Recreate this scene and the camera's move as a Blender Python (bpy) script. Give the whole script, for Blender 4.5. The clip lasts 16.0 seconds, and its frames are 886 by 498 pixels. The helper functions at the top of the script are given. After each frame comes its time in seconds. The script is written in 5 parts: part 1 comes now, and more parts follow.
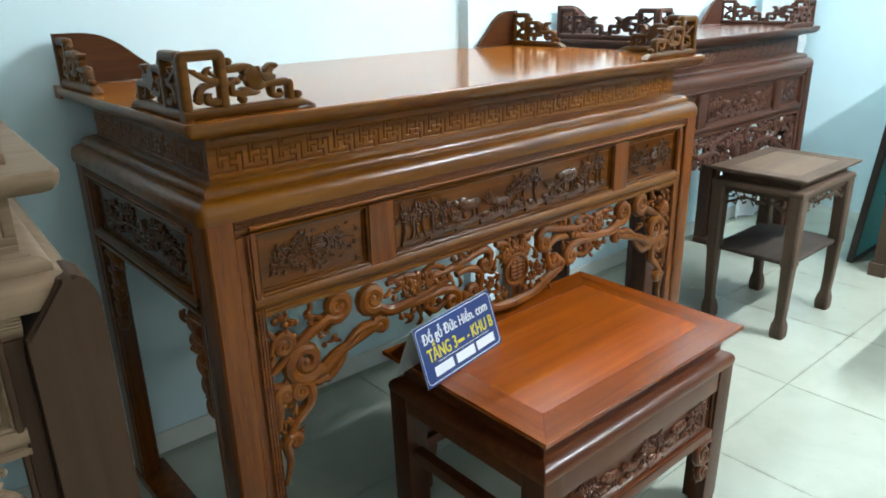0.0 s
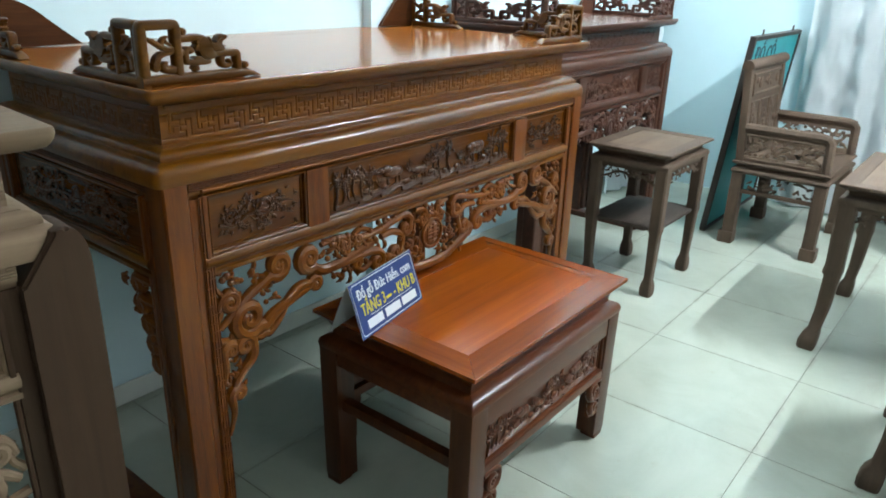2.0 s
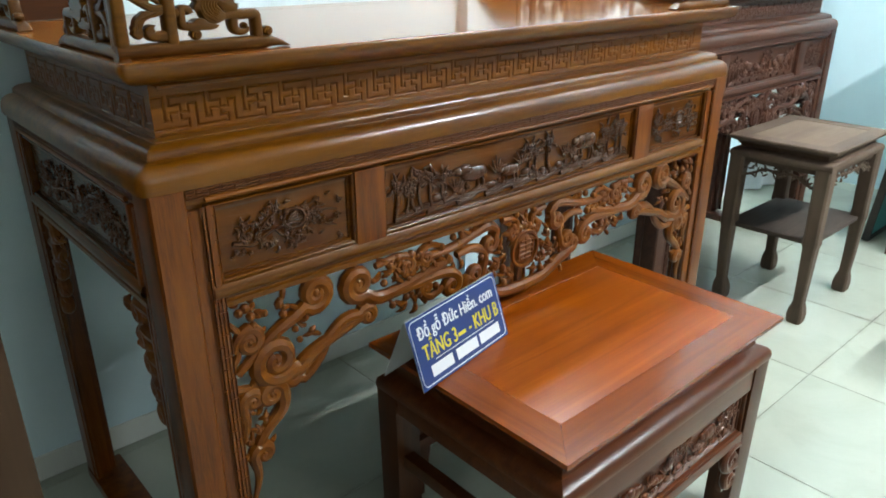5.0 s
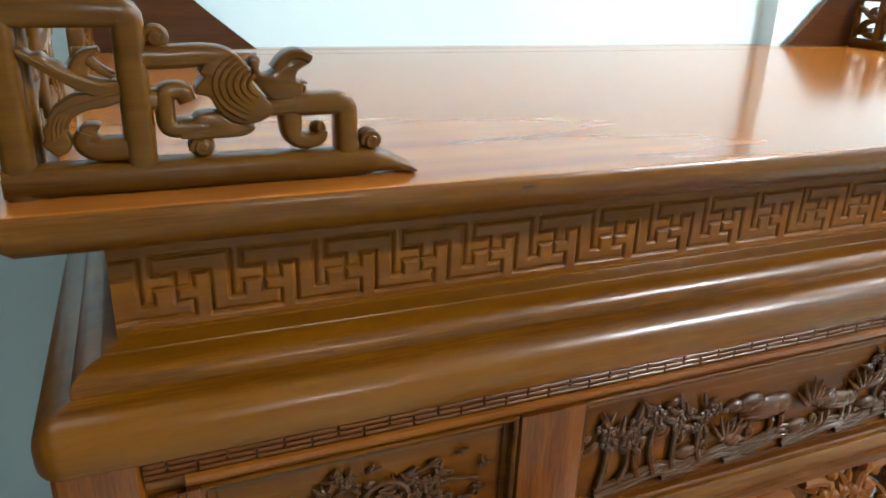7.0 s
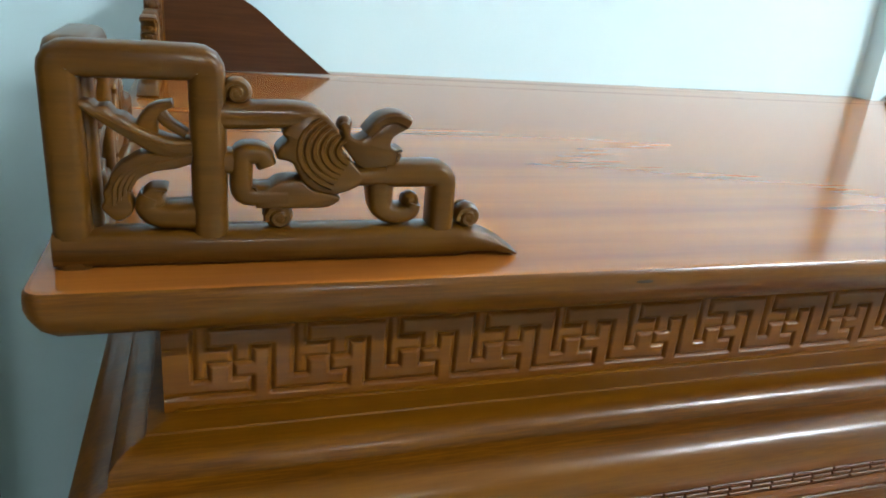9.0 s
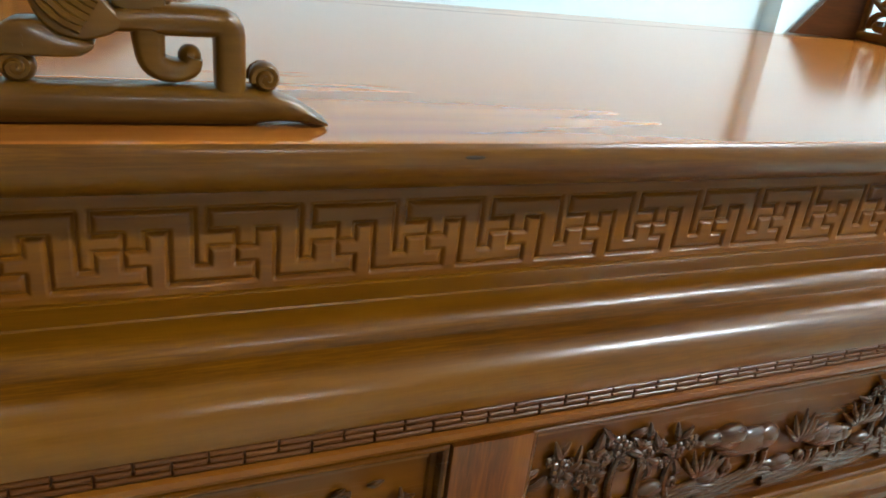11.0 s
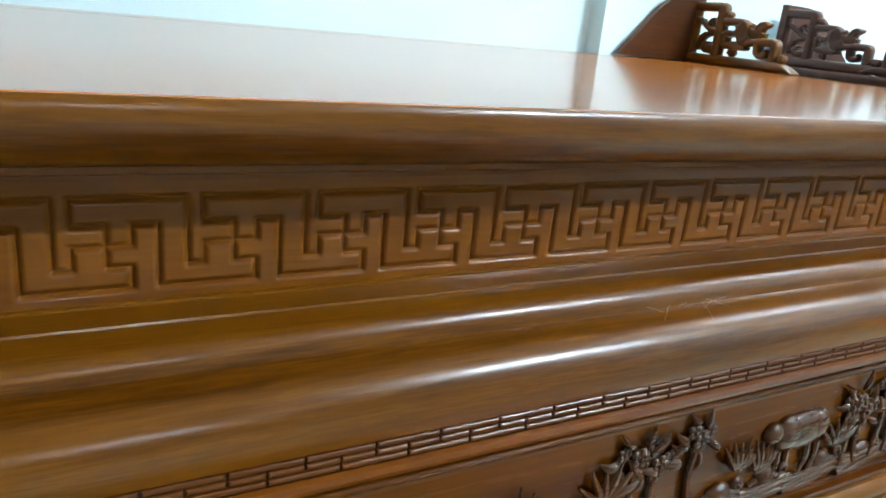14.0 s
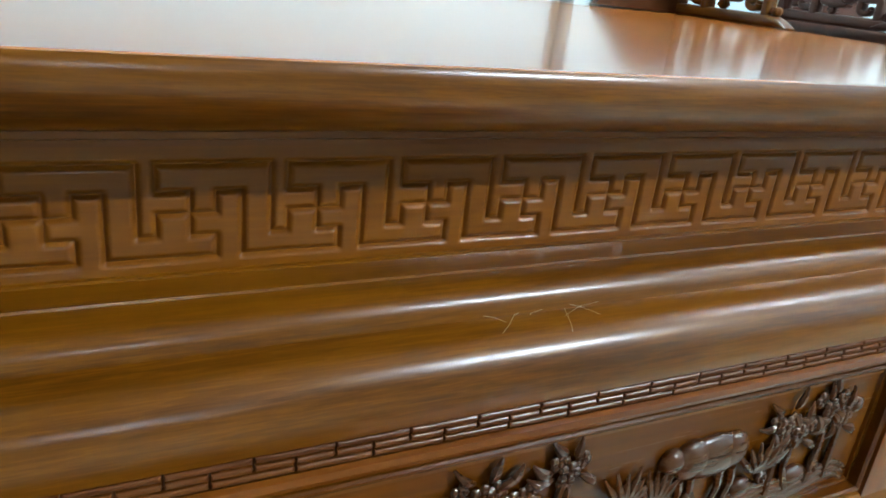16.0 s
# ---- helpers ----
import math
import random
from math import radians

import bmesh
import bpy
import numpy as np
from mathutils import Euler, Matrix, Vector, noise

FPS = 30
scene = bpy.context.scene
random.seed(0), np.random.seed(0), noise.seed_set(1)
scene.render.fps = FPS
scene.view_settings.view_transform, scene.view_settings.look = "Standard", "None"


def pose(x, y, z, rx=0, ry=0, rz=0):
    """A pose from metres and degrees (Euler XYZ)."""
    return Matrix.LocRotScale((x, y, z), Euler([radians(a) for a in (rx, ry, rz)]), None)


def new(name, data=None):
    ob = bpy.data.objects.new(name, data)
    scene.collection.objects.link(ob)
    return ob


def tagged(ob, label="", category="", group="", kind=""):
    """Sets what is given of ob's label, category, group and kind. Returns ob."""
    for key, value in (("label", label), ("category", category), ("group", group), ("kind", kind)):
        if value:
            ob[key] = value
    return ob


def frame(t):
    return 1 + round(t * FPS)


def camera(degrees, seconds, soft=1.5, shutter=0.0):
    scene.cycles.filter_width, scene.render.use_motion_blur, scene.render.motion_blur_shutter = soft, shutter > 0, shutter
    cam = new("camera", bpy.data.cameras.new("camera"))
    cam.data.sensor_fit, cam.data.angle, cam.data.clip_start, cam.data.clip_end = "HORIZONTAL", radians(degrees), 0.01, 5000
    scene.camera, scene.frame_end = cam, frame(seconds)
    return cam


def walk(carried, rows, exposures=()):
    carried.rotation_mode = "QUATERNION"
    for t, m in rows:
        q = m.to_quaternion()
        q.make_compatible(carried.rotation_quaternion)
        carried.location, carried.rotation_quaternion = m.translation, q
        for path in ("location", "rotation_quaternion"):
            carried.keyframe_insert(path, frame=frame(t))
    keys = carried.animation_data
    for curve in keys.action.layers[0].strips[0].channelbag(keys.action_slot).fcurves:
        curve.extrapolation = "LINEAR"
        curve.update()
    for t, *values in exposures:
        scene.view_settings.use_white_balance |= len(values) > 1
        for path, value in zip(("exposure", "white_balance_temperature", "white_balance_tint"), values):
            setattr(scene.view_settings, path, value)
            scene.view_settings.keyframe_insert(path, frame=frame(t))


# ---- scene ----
cam = camera(63.2, 16.0, soft=1.8)
ROWS = [
    (0, 0.2850, 1.2443, 1.4719, 70.19, 1.25, -40.97),
    (0.5, 0.1571, 1.2027, 1.4932, 69.08, 1.34, -44.60),
    (1, 0.0580, 1.1914, 1.4959, 69.32, -0.87, -49.64),
    (1.5, 0.0508, 1.2263, 1.4900, 69.16, -1.71, -50.74),
    (2, 0.0412, 1.2236, 1.4845, 68.75, -1.59, -51.04),
    (2.5, 0.0184, 1.2203, 1.4812, 68.34, -1.10, -49.98),
    (3, 0.0053, 1.2152, 1.4786, 67.78, -1.12, -49.97),
    (3.2, 0.0008, 1.2139, 1.4796, 67.71, -1.27, -50.11),
    (5.3, 0.5225, 1.6042, 1.3835, 67.83, 0.35, -40.03),
    (5.5, 0.5661, 1.6994, 1.3830, 68.02, 0.35, -39.10),
    (6, 0.7115, 1.8661, 1.3730, 68.83, -1.27, -37.27),
    (6.5, 0.8801, 1.9778, 1.3918, 68.64, -1.44, -27.37),
    (7, 0.9139, 2.0977, 1.3970, 68.58, -1.95, -22.27),
    (7.5, 0.9003, 2.1571, 1.4034, 69.05, -3.96, -21.70),
    (8, 0.9059, 2.1801, 1.4198, 69.90, -3.98, -18.10),
    (8.2, 0.9065, 2.1841, 1.4224, 70.27, -3.98, -16.71),
    (10.3, 0.9446, 2.2056, 1.3561, 67.66, -6.15, -19.79),
    (10.5, 0.9574, 2.1941, 1.3405, 69.13, -5.33, -20.52),
    (11, 1.0053, 2.2055, 1.3526, 66.81, -6.17, -22.24),
    (11.5, 1.0586, 2.2297, 1.3293, 67.87, -5.41, -22.16),
    (12, 1.1107, 2.2754, 1.2993, 70.04, -5.36, -23.96),
    (12.5, 1.1601, 2.2862, 1.2773, 70.70, -6.32, -27.66),
    (13, 1.2077, 2.2831, 1.2762, 71.30, -6.37, -29.04),
    (13.5, 1.2730, 2.2739, 1.2781, 71.75, -6.51, -30.22),
    (14, 1.3309, 2.2523, 1.2853, 72.04, -5.55, -28.03),
    (14.5, 1.3767, 2.2346, 1.2972, 72.34, -5.09, -25.38),
    (15, 1.4181, 2.2405, 1.2867, 72.22, -4.86, -25.93),
    (15.5, 1.4701, 2.2718, 1.2728, 69.78, -5.54, -25.67),
    (16, 1.5259, 2.2860, 1.2838, 68.44, -5.94, -25.22),
]
walk(cam, [(t, pose(x, y, z, rx, ry, rz)) for t, x, y, z, rx, ry, rz in ROWS],
     [(0.0, -0.05, 6300, 9), (2.5, -0.20, 6150, 8), (5.5, 0.05, 6500, 10), (6.5, 0.22, 6500, 10), (8.0, -0.14, 6150, 8), (10.5, -0.12, 6100, 6), (11.5, 0.08, 6150, 6), (13.5, 0.0, 5850, 4), (16.0, -0.08, 5900, 5)])

# ---- light: unseen fluorescent battens under a white ceiling, some added as fill ----
world = bpy.data.worlds.new("world")
scene.world = world
world.use_nodes = True
world.node_tree.nodes["Background"].inputs[0].default_value = (0.6, 0.8, 0.85, 1)
world.node_tree.nodes["Background"].inputs[1].default_value = 0.02
scene.view_settings.exposure = 0.0

CEIL = 3.1


def batten(x, y, watts, z=None):
    """A ceiling batten: white housing with one glowing tube."""
    z = CEIL if z is None else z
    top = new("ceiling_light")
    top.matrix_world = pose(x, y, z)
    tagged(top, "unseen white ceiling batten with one glowing fluorescent tube, placed to light the room", "ceiling light", "ceiling battens")
    for name, r, h, strength in (("housing", 0.03, -0.02, 0.0), ("tube", 0.016, -0.065, watts)):
        me = bpy.data.meshes.new(name)
        bm = bmesh.new()
        n = 10
        rings = [[bm.verts.new((u, r * math.cos(2 * math.pi * k / n), h + (r * math.sin(2 * math.pi * k / n) if strength else 0.65 * r * math.sin(2 * math.pi * k / n)))) for k in range(n)] for u in (-0.6, 0.6)]
        for k in range(n):
            bm.faces.new((rings[0][k], rings[0][(k + 1) % n], rings[1][(k + 1) % n], rings[1][k]))
        bm.faces.new(rings[0][::-1])
        bm.faces.new(rings[1])
        bmesh.ops.recalc_face_normals(bm, faces=bm.faces)
        bm.to_mesh(me)
        bm.free()
        m = bpy.data.materials.new("batten_" + name)
        m.use_nodes = True
        b = m.node_tree.nodes["Principled BSDF"]
        b.inputs["Base Color"].default_value = (0.8, 0.82, 0.82, 1)
        b.inputs["Emission Color"].default_value = (0.93, 0.985, 1.0, 1)
        b.inputs["Emission Strength"].default_value = strength / (math.pi * 2 * math.pi * r * 1.2) if strength else 0.0
        me.materials.append(m)
        ob = new(name, me)
        ob.parent = top


batten(3.70, 0.35, 500.0)
# next three: made-up fill lamps out of view, brightening the right side and fronts
batten(4.7, 2.0, 85.0)
batten(-3.6, -4.6, 110.0)
batten(1.4, -4.6, 150.0)
batten(-0.2, 2.1, 11.0)
batten(2.8, 3.35, 105.0)


# ---- materials ----
def shader(name):
    m = bpy.data.materials.new(name)
    m.use_nodes = True
    nt = m.node_tree
    return m, nt, nt.nodes["Principled BSDF"]


def node(nt, kind, **values):
    n = nt.nodes.new(kind)
    for key, value in values.items():
        n.inputs[key.replace("_", " ")].default_value = value
    return n


def ramp(nt, source, stops):
    r = nt.nodes.new("ShaderNodeValToRGB")
    el = r.color_ramp.elements
    while len(el) < len(stops):
        el.new(0.5)
    for e, (p, c) in zip(el, stops):
        e.position, e.color = p, (*c, 1)
    nt.links.new(source, r.inputs[0])
    return r.outputs[0]


def wood(name, dark, mid, light, rough=0.28, coat=0.35, axis="x", scale=1.0, bump=0.05, dust=0.0, dust_color=(0.35, 0.3, 0.25), spec=0.5, fig=0.32, uneven=1.0, patch=0.0, coat_rough=0.12, warp=1.1, spread=0.24):
    """Grained timber: long figure along one axis, fine pores, slow change of tone from board to board."""
    m, nt, b = shader(name)
    tc = nt.nodes.new("ShaderNodeTexCoord")
    mp = nt.nodes.new("ShaderNodeMapping")
    s = {"x": (0.7, 13.0, 13.0), "y": (13.0, 0.7, 13.0), "z": (13.0, 13.0, 0.7)}[axis]
    mp.inputs["Scale"].default_value = [v * scale for v in s]
    info = nt.nodes.new("ShaderNodeObjectInfo")
    shift = nt.nodes.new("ShaderNodeVectorMath")
    shift.operation = "SCALE"
    shift.inputs[0].default_value = (3.1, 5.3, 7.7)
    nt.links.new(info.outputs["Random"], shift.inputs["Scale"])
    nt.links.new(shift.outputs[0], mp.inputs["Location"])
    nt.links.new(tc.outputs["Object"], mp.inputs[0])
    big = node(nt, "ShaderNodeTexNoise", Scale=1.7, Detail=5.0, Roughness=0.55, Distortion=warp)
    nt.links.new(mp.outputs[0], big.inputs["Vector"])
    fine = node(nt, "ShaderNodeTexNoise", Scale=16.0, Detail=4.0, Roughness=0.7, Distortion=0.4)
    nt.links.new(mp.outputs[0], fine.inputs["Vector"])
    mix = nt.nodes.new("ShaderNodeMix")
    mix.inputs[0].default_value = fig
    nt.links.new(big.outputs[0], mix.inputs[2])
    nt.links.new(fine.outputs[0], mix.inputs[3])
    col = ramp(nt, mix.outputs[0], [(0.5 - spread, dark), (0.50, mid), (0.5 + spread, light)])
    if patch > 0:
        # slow change to a more golden tone along the board
        slow = nt.nodes.new("ShaderNodeMapping")
        slow.inputs["Scale"].default_value = {"x": (1.6, 22.0, 22.0), "y": (22.0, 1.6, 22.0), "z": (22.0, 22.0, 1.6)}[axis]
        nt.links.new(shift.outputs[0], slow.inputs["Location"])
        nt.links.new(tc.outputs["Object"], slow.inputs[0])
        pn = node(nt, "ShaderNodeTexNoise", Scale=1.0, Detail=3.0, Roughness=0.5, Distortion=0.5)
        nt.links.new(slow.outputs[0], pn.inputs["Vector"])
        pa = nt.nodes.new("ShaderNodeMapRange")
        pa.inputs[1].default_value, pa.inputs[2].default_value, pa.inputs[4].default_value = 0.42, 0.66, patch
        nt.links.new(pn.outputs[0], pa.inputs[0])
        pm = nt.nodes.new("ShaderNodeMix")
        pm.data_type = "RGBA"
        nt.links.new(pa.outputs[0], pm.inputs[0])
        nt.links.new(col, pm.inputs[6])
        pm.inputs[7].default_value = (mid[0] * 1.75, mid[1] * 1.95, mid[2] * 0.9, 1)
        col = pm.outputs[2]
    if dust > 0:
        spots = node(nt, "ShaderNodeTexNoise", Scale=6.0, Detail=6.0, Roughness=0.65)
        nt.links.new(tc.outputs["Object"], spots.inputs["Vector"])
        amount = nt.nodes.new("ShaderNodeMapRange")
        amount.inputs[1].default_value, amount.inputs[2].default_value = 0.35, 0.7
        amount.inputs[4].default_value = dust
        nt.links.new(spots.outputs[0], amount.inputs[0])
        dm = nt.nodes.new("ShaderNodeMix")
        dm.data_type = "RGBA"
        nt.links.new(amount.outputs[0], dm.inputs[0])
        nt.links.new(col, dm.inputs[6])
        dm.inputs[7].default_value = (*dust_color, 1)
        col = dm.outputs[2]
    nt.links.new(col, b.inputs["Base Color"])
    rr = nt.nodes.new("ShaderNodeMapRange")
    rr.inputs[3].default_value, rr.inputs[4].default_value = rough * (1 - 0.2 * uneven), rough * (1 + 0.35 * uneven)
    nt.links.new(fine.outputs[0], rr.inputs[0])
    nt.links.new(rr.outputs[0], b.inputs["Roughness"])
    b.inputs["Coat Weight"].default_value = coat
    b.inputs["Specular IOR Level"].default_value = spec
    b.inputs["Coat Roughness"].default_value = coat_rough
    if bump:
        bp = node(nt, "ShaderNodeBump", Strength=bump, Distance=0.004)
        nt.links.new(fine.outputs[0], bp.inputs["Height"])
        nt.links.new(bp.outputs[0], b.inputs["Normal"])
    return m


def plain(name, color, rough=0.5, metal=0.0, vary=0.08, scale=8.0, bump=0.0):
    m, nt, b = shader(name)
    tc = nt.nodes.new("ShaderNodeTexCoord")
    n = node(nt, "ShaderNodeTexNoise", Scale=scale, Detail=6.0, Roughness=0.6)
    nt.links.new(tc.outputs["Object"], n.inputs["Vector"])
    lo = tuple(c * (1 - vary) for c in color)
    hi = tuple(min(1, c * (1 + vary)) for c in color)
    nt.links.new(ramp(nt, n.outputs[0], [(0.3, lo), (0.7, hi)]), b.inputs["Base Color"])
    b.inputs["Roughness"].default_value, b.inputs["Metallic"].default_value = rough, metal
    if bump:
        bp = node(nt, "ShaderNodeBump", Strength=bump, Distance=0.005)
        nt.links.new(n.outputs[0], bp.inputs["Height"])
        nt.links.new(bp.outputs[0], b.inputs["Normal"])
    return m


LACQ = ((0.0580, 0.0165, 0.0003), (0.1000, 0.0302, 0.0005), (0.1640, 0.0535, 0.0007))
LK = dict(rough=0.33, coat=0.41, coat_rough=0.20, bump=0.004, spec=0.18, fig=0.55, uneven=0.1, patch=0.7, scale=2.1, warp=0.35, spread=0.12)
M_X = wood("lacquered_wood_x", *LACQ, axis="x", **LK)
M_Y = wood("lacquered_wood_y", *LACQ, axis="y", **LK)
M_Z = wood("lacquered_wood_z", (0.0540, 0.0116, 0.0010), (0.1080, 0.0262, 0.0018), (0.1650, 0.0450, 0.0028), axis="z", **LK)
# paler copy of the lacquered timber: light and sheen on the top in its colour
M_TOP = wood("lit_tabletop_wood", (0.225, 0.061, 0.0095), (0.298, 0.089, 0.0140), (0.360, 0.118, 0.0205), rough=0.13, coat=0.0, axis="x", bump=0.0, uneven=0.0, spec=0.31, fig=0.3, patch=0.3, warp=0.3)
M_CARVE = wood("carved_wood", (0.0560, 0.0130, 0.0010), (0.1280, 0.0345, 0.0022), (0.2050, 0.0640, 0.0040), rough=0.36, coat=0.42, coat_rough=0.17, spec=0.12, uneven=0.3, axis="x", bump=0.006, patch=0.4)
M_BRK = wood("bracket_wood", (0.026, 0.0082, 0.0010), (0.074, 0.0255, 0.0026), (0.140, 0.0530, 0.0055), rough=0.34, coat=0.35, coat_rough=0.14, axis="x", spec=0.10, bump=0.008, fig=0.5, uneven=0.3, patch=0.6)
M_BOARD = wood("dark_end_board_wood", (0.026, 0.0080, 0.0022), (0.052, 0.0165, 0.0040), (0.085, 0.0290, 0.0068), rough=0.36, coat=0.25, coat_rough=0.2, axis="x", spec=0.12, bump=0.004, fig=0.5, uneven=0.2)
M_FRET = wood("fret_wood", (0.0780, 0.0222, 0.0011), (0.1260, 0.0372, 0.0018), (0.1720, 0.0545, 0.0026), rough=0.36, coat=0.28, coat_rough=0.17, axis="x", spec=0.10, bump=0.004, fig=0.5, uneven=0.2, patch=0.35, spread=0.18)
M_RELIEF = wood("dark_relief_wood", (0.0300, 0.0090, 0.0016), (0.0540, 0.0165, 0.0026), (0.0860, 0.0280, 0.0040), rough=0.26, coat=0.60, coat_rough=0.08, spec=0.15, axis="x", bump=0.01, fig=0.4)
M_KEY = wood("key_strip_wood", (0.0400, 0.0100, 0.0012), (0.0820, 0.0220, 0.0024), (0.1250, 0.0370, 0.0040), rough=0.40, coat=0.24, coat_rough=0.27, spec=0.10, axis="x", bump=0.006, fig=0.4)
M_RED = wood("panel_wood", (0.0320, 0.0082, 0.0008), (0.0700, 0.0188, 0.0014), (0.1200, 0.0360, 0.0022), rough=0.24, coat=0.30, coat_rough=0.09, spec=0.10, axis="x", bump=0.006, fig=0.4, patch=0.8)
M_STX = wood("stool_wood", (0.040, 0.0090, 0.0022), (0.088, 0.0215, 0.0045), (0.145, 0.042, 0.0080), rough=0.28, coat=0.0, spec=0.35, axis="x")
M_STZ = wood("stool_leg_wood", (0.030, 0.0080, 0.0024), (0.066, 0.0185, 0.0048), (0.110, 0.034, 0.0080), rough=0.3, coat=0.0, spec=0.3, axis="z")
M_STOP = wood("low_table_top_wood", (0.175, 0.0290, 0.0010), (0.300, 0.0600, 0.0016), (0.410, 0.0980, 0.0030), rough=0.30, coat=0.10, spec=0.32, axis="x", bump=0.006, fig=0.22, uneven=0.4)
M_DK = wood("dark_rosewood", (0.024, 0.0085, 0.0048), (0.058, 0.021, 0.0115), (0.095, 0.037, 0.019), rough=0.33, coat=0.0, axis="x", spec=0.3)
# the same rosewood made paler, with the light on its top put into the colour
M_DKT = wood("dark_rosewood_lit_top", (0.10, 0.04, 0.025), (0.20, 0.085, 0.055), (0.28, 0.13, 0.08), rough=0.22, coat=0.3, axis="x", bump=0.02)
M_RAW = wood("raw_wood", (0.125, 0.074, 0.040), (0.190, 0.120, 0.068), (0.250, 0.168, 0.102), rough=0.7, coat=0.0, axis="x", bump=0.15, dust=0.35, dust_color=(0.240, 0.178, 0.118))
M_RAWD = wood("raw_wood_dark_leg", (0.034, 0.0165, 0.0085), (0.052, 0.0265, 0.0135), (0.070, 0.0375, 0.0195), rough=0.6, coat=0.0, axis="z", bump=0.08, dust=0.12, dust_color=(0.09, 0.062, 0.045), spec=0.2)
M_DUST = wood("dusty_wood", (0.0367, 0.0195, 0.0115), (0.0736, 0.0434, 0.0263), (0.1137, 0.0696, 0.0430), rough=0.65, coat=0.0, axis="x", bump=0.1, dust=0.4, dust_color=(0.1338, 0.0920, 0.0622))
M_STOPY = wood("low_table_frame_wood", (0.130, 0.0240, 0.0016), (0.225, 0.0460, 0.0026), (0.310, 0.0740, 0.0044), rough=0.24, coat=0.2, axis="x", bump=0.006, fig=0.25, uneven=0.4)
M_DUSTZ = wood("dusty_wood_upright", (0.0367, 0.0195, 0.0115), (0.0736, 0.0434, 0.0263), (0.1137, 0.0696, 0.0430), rough=0.65, coat=0.0, axis="z", bump=0.1, dust=0.4, dust_color=(0.1338, 0.0920, 0.0622))
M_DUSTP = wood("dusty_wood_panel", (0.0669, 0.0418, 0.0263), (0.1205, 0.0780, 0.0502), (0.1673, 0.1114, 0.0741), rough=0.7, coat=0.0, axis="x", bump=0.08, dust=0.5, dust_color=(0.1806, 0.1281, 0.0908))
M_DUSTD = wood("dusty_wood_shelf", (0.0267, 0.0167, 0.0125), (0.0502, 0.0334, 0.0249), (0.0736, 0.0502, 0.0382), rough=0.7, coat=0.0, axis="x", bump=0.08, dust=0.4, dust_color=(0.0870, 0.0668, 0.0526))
M_WALL = plain("painted_wall", (0.635, 0.82, 0.875), 0.55, vary=0.03, scale=1.5, bump=0.03)
M_CEIL = plain("painted_ceiling", (0.56, 0.58, 0.57), 0.7, vary=0.03)
# dark colour for unseen walls, chosen to hold back bounced fill light
M_WALLFAR = plain("dark_unseen_wall", (0.24, 0.22, 0.19), 0.7, vary=0.15, scale=1.5, bump=0.03)
M_SKIRT = plain("skirting_tile", (0.70, 0.74, 0.70), 0.25, vary=0.04)
M_GROUT = plain("grout", (0.20, 0.20, 0.165), 0.8, vary=0.3, scale=12.0)


